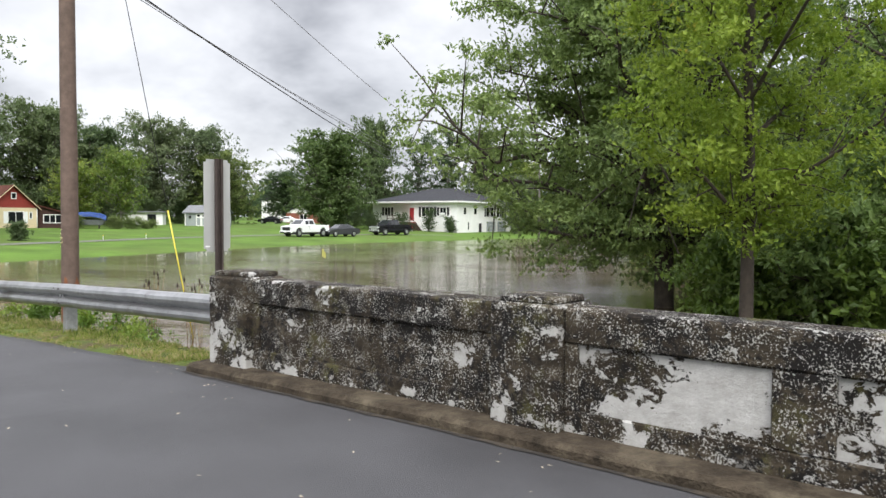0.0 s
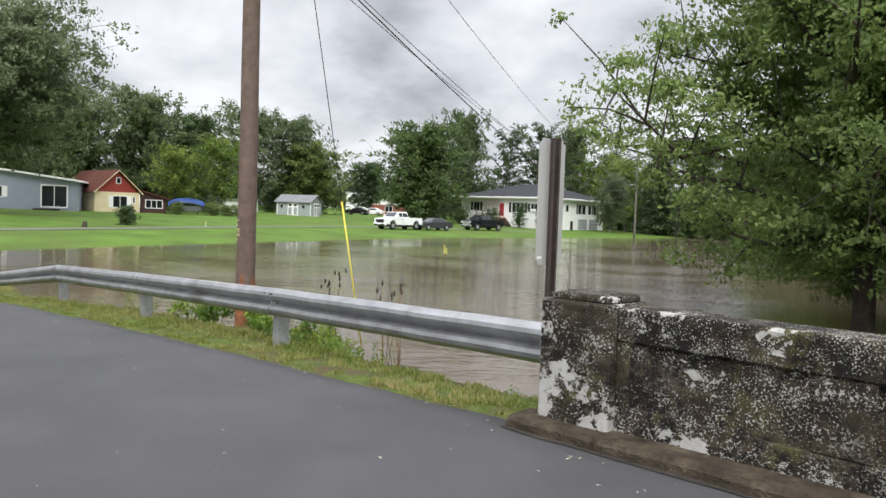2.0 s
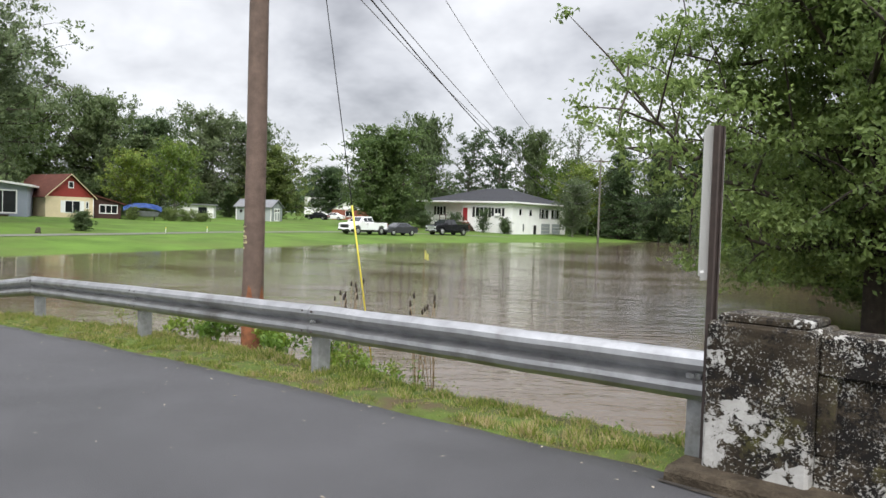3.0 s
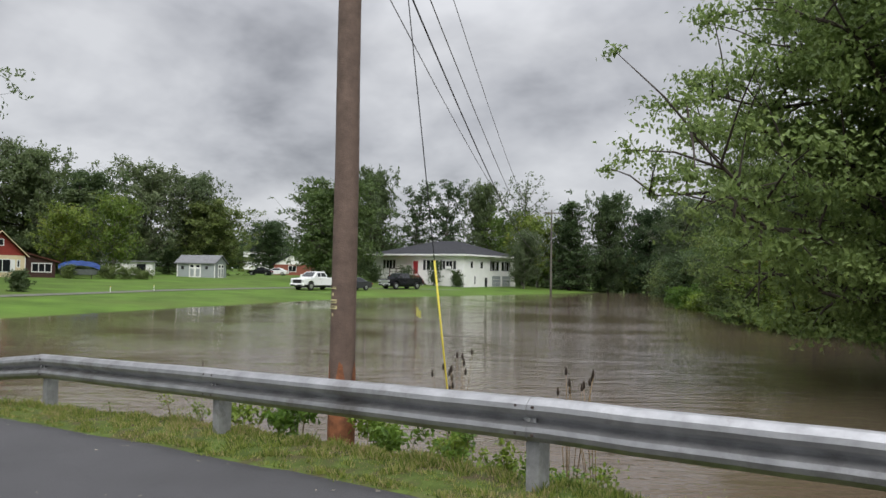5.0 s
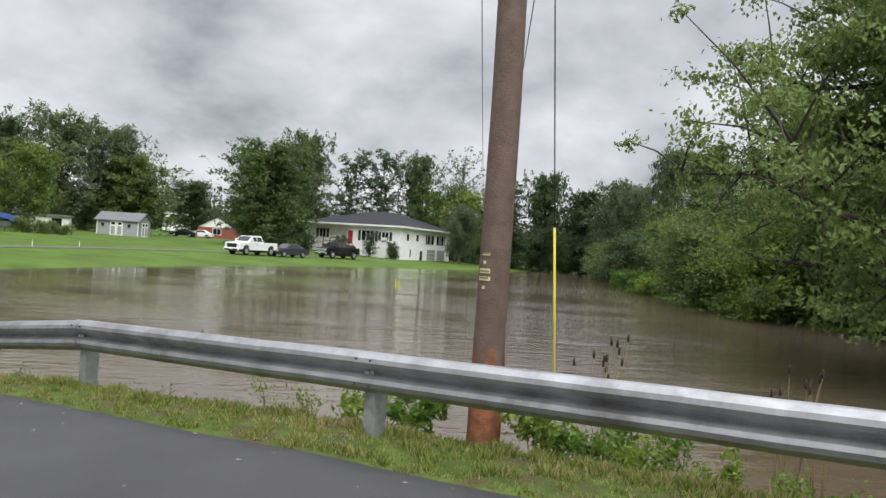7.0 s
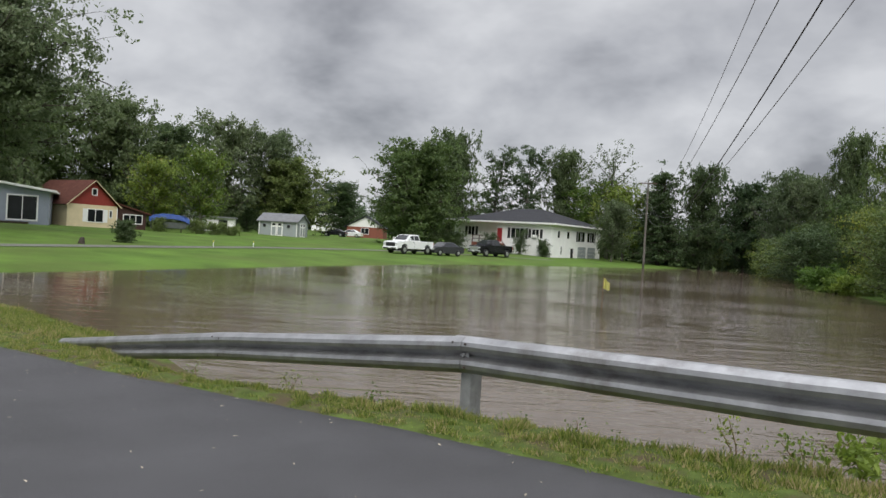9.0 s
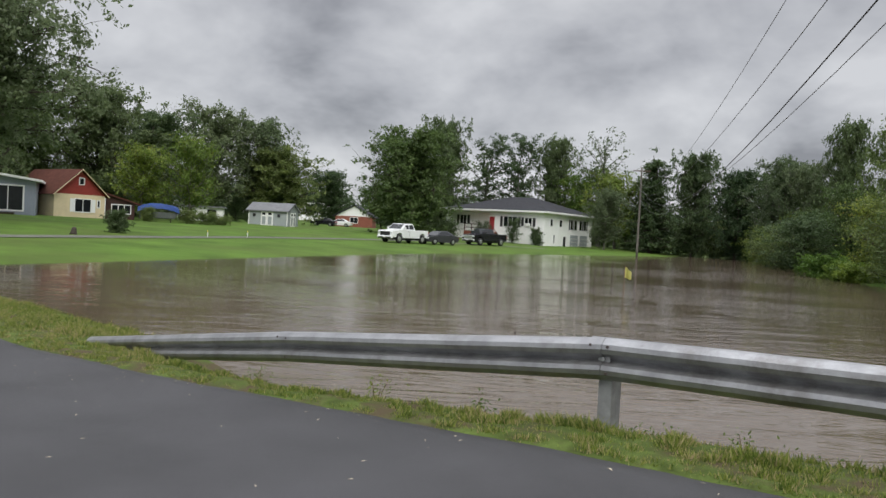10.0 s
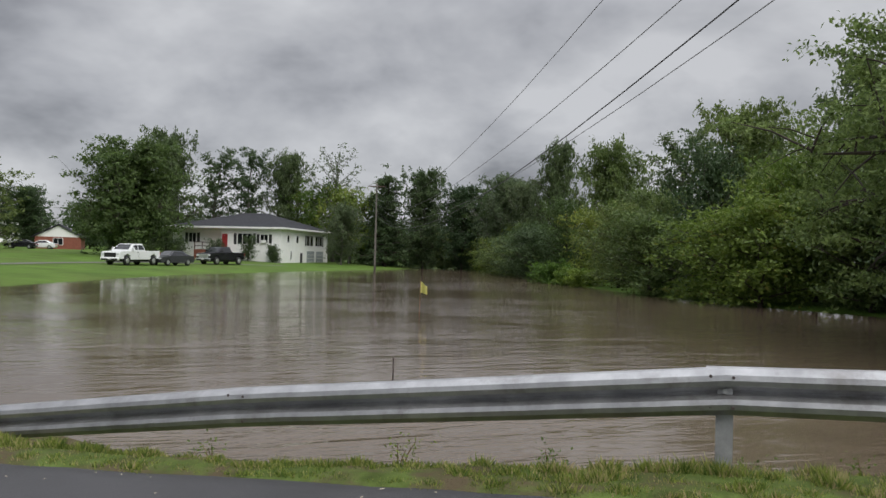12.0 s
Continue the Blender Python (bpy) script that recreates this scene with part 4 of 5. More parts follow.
def near_trees():
    t = tree_meshes("tree", 42, 17, 8.6, 0.14, 62, 250000, 0.155, 0.98, "leaf_maple", "bark", 0.35, girth=1.0, lean=0.02, rise=0.26, squash=0.42, twigs=6, low=((0.1, 0.2, 0.30, 0.38, 0.6, 0.95), (0.5, 0.75, 1.0, 0.85, 0.46, 0.25)))
    t.matrix_basis = pose(0.95, 17.2, -1.3, 0, 0, 264) @ Matrix.Diagonal((0.93, 0.93, 1, 1))
    tagged(t, "big spreading maple standing in the floodwater", "tree")
    t = tree_meshes("tree", 45, 12, 2.5, 0.22, 24, 72000, 0.088, 0.50, "leaf_lime", "bark", 0.15, girth=0.5, lean=0.08, rise=1.5, squash=0.7, twigs=5)
    t.matrix_basis = pose(6.75, 7.3, -1.3, 0, 0, 60)
    tagged(t, "bright yellow-green young tree beside the bridge", "tree")
    t = tree_meshes("tree", 46, 12, 4.2, 0.10, 30, 70000, 0.12, 0.75, "leaf_maple", "bark", 0.4, lean=0.05, rise=0.7, squash=0.55, twigs=5)
    t.matrix_basis = pose(10.2, 13.6, -1.3, 0, 0, 10)
    tagged(t, "dark green tree at the bridge end of the bank", "tree")
    for k, (x, y, h, r) in enumerate(((6.0, 9.2, 2.6, 1.0), (7.3, 9.4, 3.2, 1.5), (8.6, 8.8, 3.0, 1.4), (9.8, 9.3, 3.6, 1.6), (11.5, 9.6, 3.6, 1.6), (8.0, 12.0, 4.6, 2.0))):
        s = tree_meshes("shrub", 60 + k, h, r, 0.03, 22, 11000, 0.14, 0.36, ("leaf_light", "leaf_maple")[k % 2], "bark", 0.6, rise=0.7, skirt=16)
        s.matrix_basis = pose(x, y, -1.35, 0, 0, 40 * k)
        tagged(s, "leafy green shrub behind the bridge parapet", "shrub", "shrubs by the bridge")

    for k, (x, y, h, r) in enumerate(((-22.2, 62.4, 1.2, 1.7), (-20.6, 60.2, 1.3, 1.8), (-19.0, 57.6, 1.1, 1.6), (-17.2, 54.6, 1.0, 1.5))):
        s = tree_meshes("shrub", 90 + k, h, r, 0.03, 14, 5200, 0.2, 0.4, "weed", "bark", 0.6, rise=0.5, skirt=34)
        s.matrix_basis = pose(x, y, -1.1, 0, 0, 40 * k)
        tagged(s, "low pale green reeds at the water's edge", "reeds", "bank reeds")


near_trees()


def distant_woods():
    """The wooded skyline behind everything, too far off to tell tree from tree."""
    rng = np.random.default_rng(77)
    cs, ss = [], []
    for k in range(230):
        a = radians(rng.uniform(84, 186))
        d = rng.uniform(235, 300)
        x, y = math.cos(a) * d, math.sin(a) * d
        h, r = rng.uniform(7, 13), rng.uniform(5, 9)
        n = 330
        p = rng.normal(size=(n, 3))
        p /= np.linalg.norm(p, axis=1)[:, None]
        p *= rng.random(n)[:, None] ** 0.4
        c = p * np.array([r, r, h * 0.55]) + np.array([x, y, h * 0.5 + float(ground_z(x, y))])
        cs.append(c)
        ss.append(rng.uniform(0.9, 1.8, n))
    v, f = leaves(np.concatenate(cs), np.concatenate(ss), rng)
    w_ = raw("distant_woods", v, f, "leaf_dark")
    tagged(w_, "dark wooded skyline far behind the houses", "woods", kind="stuff")


distant_woods()

# ---------- houses ----------


def window(parent, u, z, w_, h, face, trim=0.09, shutters=False, panes=2, depth=0.05):
    """A window on a wall. face: a matrix whose x runs along the wall, y points out of it and z is up."""
    bm = bmesh.new()
    for x0, x1, z0, z1 in ((-w_ / 2 - trim, w_ / 2 + trim, h, h + trim), (-w_ / 2 - trim, w_ / 2 + trim, -trim, 0), (-w_ / 2 - trim, -w_ / 2, 0, h), (w_ / 2, w_ / 2 + trim, 0, h)):
        box(u + x0, u + x1, 0.0, depth, z + z0, z + z1, 0, bm)
    for k in range(1, panes):
        x = u - w_ / 2 + w_ * k / panes
        box(x - 0.035, x + 0.035, 0.0, depth * 0.9, z, z + h, 0, bm)
    bm.transform(face)
    win = part("window", bm, "trim", parent)
    g = box(u - w_ / 2, u + w_ / 2, 0.004, 0.022, z, z + h)
    g.transform(face)
    part("pane", g, "glass", win)
    if shutters:
        for s in (-1, 1):
            c = u + s * (w_ / 2 + trim + 0.24)
            bm = box(c - 0.22, c + 0.22, 0.0, 0.04, z - 0.05, z + h + 0.05)
            bm.transform(face)
            part("shutter", bm, "shutter" if shutters is True else shutters, win)
    return win


def wall_face(a, b, out=1):
    """The face along the foot line from a to b, looking out to the right of it (out = 1)."""
    a, b = Vector((*a, 0)), Vector((*b, 0))
    x = (b - a).normalized()
    y = Vector((x.y, -x.x, 0)) * out
    return Matrix(((x.x, y.x, 0, a.x), (x.y, y.y, 0, a.y), (0, 0, 1, 0), (0, 0, 0, 1)))


def gable_prism(w_, z0, z1, y0, y1):
    return prism([(-w_ / 2, z0), (w_ / 2, z0), (0, z1)], y0, y1)


def white_house():
    """Ranch house on a walk-out basement: local x runs along the front, y back, the front right corner at the origin."""
    h = thing("house", (-65.9, 89.0, -0.75), 7.5, label="white painted brick ranch house with a charcoal hip roof", category="house")
    W, D, E = 17.6, 17.4, 5.45
    part("wall", box(-W, 0, 0, D, -0.3, E - 0.12), "white_wall", h)
    part("front_bay", box(-9.3, 0, -0.9, 0.01, -0.3, E - 0.13), "white_wall", h)
    bm = bmesh.new()
    o = 0.75
    c = [bm.verts.new(p) for p in ((-W - o, -o, E), (o, -o - 0.9, E), (o, D + o, E), (-W - o, D + o, E))]
    r = [bm.verts.new(p) for p in ((-W * 0.62, D * 0.5, E + 2.5), (-W * 0.38, D * 0.5, E + 2.5))]
    for f in ((c[0], c[1], r[1], r[0]), (c[1], c[2], r[1]), (c[2], c[3], r[0], r[1]), (c[3], c[0], r[0]), (c[3], c[2], c[1], c[0])):
        bm.faces.new(f)
    roof = part("roof", bm, "roof_dark", h)
    bm = bmesh.new()
    for x0, x1, y0, y1 in ((-W - o, o, -o - 0.06 - 0.9, -o + 0.0 - 0.86), (o - 0.02, o + 0.06, -o - 0.9, D + o)):
        box(x0, x1, y0, y1, E - 0.22, E + 0.02, 0, bm)
    part("gutter", bm, "trim", roof)
    part("soffit", box(-W - o + 0.05, o - 0.05, -o - 0.8, D + o - 0.05, E - 0.11, E - 0.03), "trim", roof)
    front = Matrix.Translation((0, -0.9, 0)) @ Matrix.Rotation(math.pi, 4, "Z")
    back = Matrix.Rotation(math.pi, 4, "Z")
    # front: local u runs leftwards from the corner
    window(h, 14.4, 3.2, 1.1, 1.3, back, trim=0.16, shutters=True)
    window(h, 5.6, 3.0, 2.2, 1.5, front, trim=0.16, panes=3, shutters=True)
    window(h, 2.6, 3.2, 1.1, 1.2, front, trim=0.16, shutters=True)
    door = box(8.3, 9.15, 0.0, 0.05, 2.35, 4.4)
    door.transform(front)
    d = part("door", door, "red_door", h, "red front door")
    part("knob", tube([(-9.02, -0.97, 3.3), (-9.02, -1.02, 3.3)], 0.04, 6), "silver", d)
    # porch steps and rail in red-brown
    bm = box(-12.4, -7.9, -3.0, -0.9, -0.3, 2.1)
    stoop = part("porch", bm, "brick", h, "brick stoop")
    for k in range(6):
        part("step", box(-7.9 + 0.3 * k, -7.6 + 0.3 * k, -2.6, -1.0, -0.3, 1.9 - 0.33 * k), "kerb", stoop)
    for x in (-12.3, -11.1, -10.0):
        part("rail_post", box(x - 0.05, x + 0.05, -2.98, -2.88, 2.1, 3.1), "brown_wood", stoop)
    for z in (2.55, 3.1):
        part("hand_rail", box(-12.36, -9.94, -2.99, -2.87, z, z + 0.09), "brown_wood", stoop)
    part("stair_rail", prism([(-7.9, 3.0), (-6.1, 1.2), (-6.1, 1.3), (-7.9, 3.1)], -2.7, -2.62), "brown_wood", stoop)
    for x in (-7.9, -6.15):
        part("rail_post", box(x - 0.05, x + 0.05, -2.7, -2.6, 0.9 * (x < -7) + 0.3, 3.1 if x < -7 else 1.3), "brown_wood", stoop)
    part("window_unit", box(-2.95, -2.25, -1.25, -0.9, 3.2, 3.6, 0.03), "trim", h, "white window air conditioner")
    # garage end
    side = Matrix(((0, 1, 0, 0), (1, 0, 0, 0), (0, 0, 1, 0), (0, 0, 0, 1)))
    for u in (8.9, 10.4, 12.4, 14.2):
        window(h, u, 3.05, 0.95, 1.5, side, trim=0.12, panes=1, shutters=(u in (8.9, 14.2)))
    window(h, 1.5, 3.4, 0.7, 1.0, side, panes=1)
    window(h, 4.8, 3.4, 0.8, 1.0, side, panes=1)
    window(h, 2.6, 0.9, 0.4, 1.2, side, panes=1)
    for u in (8.6, 12.4):
        g = box(u, u + 2.9, 0.0, 0.05, 0.0, 2.2)
        g.transform(side)
        gd = part("garage_door", g, "shed_grey", h)
        for k in range(1, 4):
            s = box(u + 0.05, u + 2.85, 0.05, 0.062, 0.55 * k - 0.02, 0.55 * k + 0.02)
            s.transform(side)
            part("panel_joint", s, "trim", gd)
    g = box(6.0, 6.8, 0.0, 0.05, 0.0, 1.9)
    g.transform(side)
    part("side_door", g, "shutter", h)


white_house()


def grey_house():
    """Low single-storey house end: local x along the face, y back."""
    h = thing("house", (-88.0, 14.6, 0.35), 66, label="grey-blue sided bungalow with white-framed sliding doors", category="house")
    part("wall", prism([(-1.5, -0.4), (11.3, -0.4), (11.3, 3.4), (-1.5, 5.0)], 0, 9), "grey_siding", h)
    part("roof", prism([(-2.0, 5.08), (11.9, 3.36), (11.9, 3.58), (-2.0, 5.3)], -0.5, 9.5), "trim", h)
    f = Matrix(((1, 0, 0, 0), (0, -1, 0, 0), (0, 0, 1, 0), (0, 0, 0, 1)))
    for k in range(14):
        part("siding_lap", box(-1.5, 11.3, -0.006, 0.001, 0.02 + 0.24 * k, 0.035 + 0.24 * k), "grey_siding", h)
    window(h, 9.0, 0.55, 2.5, 2.3, f, trim=0.14)
    window(h, 3.0, 1.5, 1.6, 1.1, f, shutters="trim")
    window(h, 0.0, 1.5, 1.0, 1.1, f)
    part("steps", box(7.0, 9.6, -1.2, 0, -0.3, 0.3), "kerb", h)


grey_house()


def red_house():
    h = thing("house", (-86.2, 30.5, 0.1), 96, label="cream cottage with a red gable and brown roof", category="house")
    part("wall", box(-2.8, 2.8, 0, 9, -0.4, 2.75), "cream", h)
    part("gable", gable_prism(5.6, 2.76, 5.25, 0.02, 8.9), "red_siding", h)
    for k in range(9):
        z = 2.95 + 0.22 * k
        half = 2.8 * (5.25 - z) / 2.49 - 0.05
        part("siding_lap", box(-half, half, 0.004, 0.021, z, z + 0.03), "red_siding", h)
    for s in (-1, 1):
        q = [(s * 3.05, 2.56), (0, 5.3), (0, 5.44), (s * 3.15, 2.62)]
        part("roof", prism(q if s > 0 else q[::-1], -0.35, 9.6), "roof_brown", h)
        q = [(s * 3.06, 2.55), (0, 5.34), (0, 5.42), (s * 3.12, 2.60)]
        part("barge_board", prism(q if s > 0 else q[::-1], -0.40, -0.352), "cream", h)
    part("gutter_pipe", tube([(2.78, -0.05, 2.6), (2.78, -0.05, 0.0)], 0.05, 6), "trim", h)
    f = Matrix(((1, 0, 0, 0), (0, -1, 0, 0), (0, 0, 1, 0), (0, 0, 0, 1)))
    window(h, 0.3, 0.95, 1.7, 1.3, f, shutters="trim")
    window(h, 2.05, 1.5, 0.22, 0.7, f, panes=1)
    window(h, 0.1, 3.85, 0.45, 0.6, f, panes=1)
    for k in range(16):
        part("fence_slat", box(-2.7 + 0.34 * k, -2.46 + 0.34 * k, -0.6, -0.56, -0.4, 0.3), "trim", h)


red_house()


def brown_annex():
    h = thing("outbuilding", (-86.5, 35.0, 0.35), 74, label="dark brown boarded annex with a lean-to roof", category="shed")
    part("wall", prism([(-2.6, -0.4), (1.5, -0.4), (1.5, 1.9), (-2.6, 3.0)], 0, 5), "brown_wood", h)
    part("roof", prism([(-2.7, 3.1), (2.0, 1.75), (2.0, 1.9), (-2.7, 3.24)], -0.3, 5.3), "roof_brown", h)
    f = Matrix(((1, 0, 0, 0), (0, -1, 0, 0), (0, 0, 1, 0), (0, 0, 0, 1)))
    window(h, 0.1, 0.75, 1.9, 0.9, f, panes=3)


brown_annex()


def garden_shed():
    h = thing("garden_shed", (-92.9, 62.8, 0.42), 24, label="grey garden shed with white double doors", category="shed")
    h.scale = (1.38, 1.0, 1.06)
    # long side faces the lawn, gable at its end
    part("wall", box(-4.6, 0, 0, 3.2, -0.3, 2.1), "shed_grey", h)
    m = Matrix.Rotation(math.pi / 2, 4, "Z")
    bm = prism([(0.0, 2.1), (3.2, 2.1), (1.6, 3.1)], 0.0, 4.6)
    bm.transform(m)
    part("gable", bm, "shed_grey", h)
    for q in ([(-0.25, 1.98), (1.6, 3.12), (1.6, 3.24), (-0.25, 2.12)], [(3.45, 1.98), (3.45, 2.12), (1.6, 3.24), (1.6, 3.12)]):
        bm = prism(q, -0.2, 4.85)
        bm.transform(m)
        part("roof", bm, "shed_roof", h)
    for x in (-4.6, -0.08):
        part("corner_trim", box(x, x + 0.1, -0.03, 0.0, -0.3, 2.1), "trim", h)
    for k in range(2):
        part("door", box(-3.1 + 0.72 * k, -2.42 + 0.72 * k, -0.05, 0.0, 0.0, 1.95), "trim", h, "white shed door")
        part("door_light", box(-2.95 + 0.72 * k, -2.57 + 0.72 * k, -0.058, -0.05, 1.5, 1.8), "glass", h)
        part("door_panel", box(-2.98 + 0.72 * k, -2.54 + 0.72 * k, -0.058, -0.05, 0.2, 1.3), "shed_grey", h)
        part("end_door", box(0.0, 0.05, 0.85 + 0.76 * k, 1.57 + 0.76 * k, 0.0, 1.95), "trim", h, "white shed door")
        part("end_door_light", box(0.05, 0.058, 1.0 + 0.76 * k, 1.42 + 0.76 * k, 1.5, 1.8), "glass", h)
        part("end_door_panel", box(0.05, 0.058, 1.0 + 0.76 * k, 1.42 + 0.76 * k, 0.2, 1.3), "shed_grey", h)
    for x in (-3.9, -1.0):
        part("lantern", box(x - 0.15, x + 0.15, -0.12, 0.0, 1.25, 1.65, 0.02), "shutter", h)


garden_shed()


def far_buildings():
    h = thing("garage", (-105, 56.3, 0.55), 55, label="long white garage behind the young trees", category="garage")
    part("wall", box(-3.2, 3.2, 0, 5, -0.3, 2.1), "trim", h)
    part("roof", prism([(-3.5, 2.1), (3.5, 2.1), (3.5, 2.3), (-3.5, 2.3)], -0.4, 5.4), "shed_roof", h)
    part("door", box(0.9, 2.2, -0.05, 0, 0, 1.8), "glass", h)
    h = thing("house", (-126.6, 106.6, 0.75), 40, label="small brick house with a white gable far off", category="house")
    part("wall", box(-4, 4, 0, 8, -0.5, 2.4), "brick", h)
    part("gable", gable_prism(8.0, 2.4, 4.6, 0.0, 8), "trim", h)
    for s in (-1, 1):
        q = [(s * 4.6, 2.2), (0, 4.75), (0, 4.9), (s * 4.7, 2.3)]
        part("roof", prism(q if s > 0 else q[::-1], -0.4, 8.5), "roof_dark", h)
    f = Matrix(((1, 0, 0, 0), (0, -1, 0, 0), (0, 0, 1, 0), (0, 0, 0, 1)))
    window(h, 0, 0.9, 1.6, 1.2, f)
    h = thing("house", (-172, 135, 2.0), 35, label="pale two-storey house beyond the trees", category="house")
    part("wall", box(-6, 6, 0, 8, -0.5, 5.4), "white_wall", h)
    part("roof", prism([(-6.5, 5.3), (6.5, 5.3), (4, 7.6), (-4, 7.6)], -0.5, 8.5), "roof_dark", h)
    for u in (-3.5, 0, 3.5):
        window(h, u, 3.2, 1.1, 1.4, f)


far_buildings()

# ---------- vehicles ----------


def wheel(parent, x, y, r, rim="silver"):
    t = part("wheel", tube([(x, y - 0.13, r), (x, y - 0.10, r), (x, y + 0.10, r), (x, y + 0.13, r)], [r - 0.04, r, r, r - 0.04], 18), "black", parent)
    s = 1 if y > 0 else -1
    part("rim", tube([(x, y + s * 0.11, r), (x, y + s * 0.145, r)], [r * 0.62, r * 0.55], 12), rim, t)


def cab(parent, outline, wb, wt, z0, z1, material):
    """A glasshouse: roof narrower than the sill."""
    bm = prism(outline, -1, 1)
    for v in bm.verts:
        t = (v.co.z - z0) / (z1 - z0)
        v.co.y *= wb + (wt - wb) * t
    return part("cab", bm, material, parent)


def pickup(at, turn, paint, label):
    """A crew-cab pickup; x points forward, wheels on the ground at z = 0."""
    z = float(ground_z(*at))
    c = thing("pickup_truck", (*at, z), turn, label=label, category="truck", group="parked vehicles")
    c.scale = (1.04, 1.06, 1.1)
    side = [(2.95, 0.55), (2.95, 1.0), (2.88, 1.17), (1.55, 1.28), (-2.85, 1.30), (-2.9, 0.62), (-2.35, 0.58), (-2.28, 0.85), (-1.9, 1.0), (-1.5, 0.85), (-1.42, 0.5), (1.38, 0.5), (1.45, 0.85), (1.85, 1.0), (2.25, 0.85), (2.33, 0.55)]
    body = part("body", prism(side, -0.98, 0.98, 0.03), paint, c)
    part("cargo_bed", box(-2.78, -0.75, -0.82, 0.82, 1.292, 1.308), "black", body)
    cabo = [(1.62, 1.28), (0.85, 1.88), (-0.45, 1.92), (-0.72, 1.28)]
    cb = cab(c, cabo, 0.93, 0.74, 1.28, 1.92, paint)
    for s in (-1, 1):
        for q in ([(0.75, 1.77), (1.22, 1.36), (0.32, 1.36), (0.32, 1.79)], [(0.24, 1.79), (0.24, 1.36), (-0.58, 1.36), (-0.40, 1.80)]):
            bm = bmesh.new()
            vs = [bm.verts.new((x, s * (0.945 + (0.74 - 0.93) * (zz - 1.28) / 0.64), zz)) for x, zz in q]
            bm.faces.new(vs if s < 0 else vs[::-1])
            part("side_window", bm, "car_glass", cb)
        part("mirror", box(1.12, 1.24, s * 1.0, s * 1.2, 1.36, 1.56, 0.02), paint, cb)
        part("headlight", box(2.84, 2.97, s * 0.62, s * 0.93, 0.88, 1.06, 0.02), "lamp_glass", body)
        part("tail_light", box(-2.93, -2.8, s * 0.82, s * 0.96, 0.9, 1.2, 0.01), "tail", body)
        for x in (1.85, -1.9):
            wheel(c, x, s * 0.88, 0.41)
    for nm, x0, z0, x1, z1 in (("windscreen", 1.53, 1.365, 0.93, 1.835), ("rear_window", -0.70, 1.36, -0.49, 1.83)):
        bm = bmesh.new()
        o = 0.014 if x0 > 0 else -0.014
        bm.faces.new([bm.verts.new(p) for p in ((x0 + o, -0.80, z0 + 0.01), (x0 + o, 0.80, z0 + 0.01), (x1 + o, 0.68, z1 + 0.01), (x1 + o, -0.68, z1 + 0.01))])
        part(nm, bm, "car_glass", cb)
    part("grille", box(2.9, 2.985, -0.62, 0.62, 0.70, 1.08, 0.02), "silver" if paint == "black_paint" else "black", body)
    part("front_bumper", box(2.85, 3.08, -0.96, 0.96, 0.42, 0.68, 0.04), "silver" if paint == "black_paint" else paint, body)
    part("lower_grille", box(3.06, 3.09, -0.85, 0.85, 0.43, 0.57), "black", body)
    part("number_plate", box(3.085, 3.1, -0.16, 0.16, 0.5, 0.6), "trim", body)
    part("rear_bumper", box(-3.02, -2.86, -0.9, 0.9, 0.45, 0.65, 0.03), "silver", body)
    part("underbody", box(-2.6, 2.6, -0.75, 0.75, 0.3, 0.56), "black", body)
    for s in (-1, 1):
        part("door_seam", box(0.26, 0.275, s * 0.978, s * 0.984, 0.62, 1.27), "black", body)
        part("door_handle", box(0.34, 0.52, s * 0.98, s * 1.0, 1.12, 1.16), "black", body)


def sedan(at, turn, paint, label, z=None):
    z = float(ground_z(*at)) if z is None else z
    c = thing("car", (*at, z), turn, label=label, category="car", group="parked vehicles")
    c.scale = (1.03, 1.04, 1.08)
    side = [(2.35, 0.32), (2.4, 0.62), (2.2, 0.78), (1.1, 0.92), (-1.7, 0.98), (-2.3, 0.92), (-2.38, 0.5), (-2.2, 0.3), (-1.75, 0.3), (-1.68, 0.55), (-1.38, 0.68), (-1.08, 0.55), (-1.0, 0.26), (1.05, 0.26), (1.12, 0.55), (1.42, 0.68), (1.72, 0.55), (1.8, 0.3)]
    body = part("body", prism(side, -0.9, 0.9, 0.04), paint, c)
    top = [(1.15, 0.91), (0.35, 1.40), (-0.75, 1.44), (-1.75, 0.97)]
    cb = cab(c, top, 0.84, 0.6, 0.92, 1.44, paint)
    for s in (-1, 1):
        bm = bmesh.new()
        q = [(0.92, 0.97), (0.32, 1.34), (-0.7, 1.37), (-1.3, 1.02)]
        vs = [bm.verts.new((x, s * (0.858 - 0.24 * (zz - 0.92) / 0.52), zz)) for x, zz in q]
        bm.faces.new(vs if s > 0 else vs[::-1])
        part("side_window", bm, "car_glass", cb)
        for x in (1.42, -1.38):
            wheel(c, x, s * 0.80, 0.33)
        part("headlight", box(2.22, 2.41, s * 0.55, s * 0.86, 0.58, 0.72, 0.02), "lamp_glass", body)
        part("tail_light", box(-2.41, -2.26, s * 0.5, s * 0.86, 0.66, 0.82, 0.02), "tail", body)
    bm = bmesh.new()
    bm.faces.new([bm.verts.new(p) for p in ((1.10, -0.74, 0.965), (1.10, 0.74, 0.965), (0.42, 0.55, 1.385), (0.42, -0.55, 1.385))])
    part("windscreen", bm, "car_glass", cb)
    part("grille", box(2.36, 2.42, -0.45, 0.45, 0.42, 0.6, 0.01), "black", body)


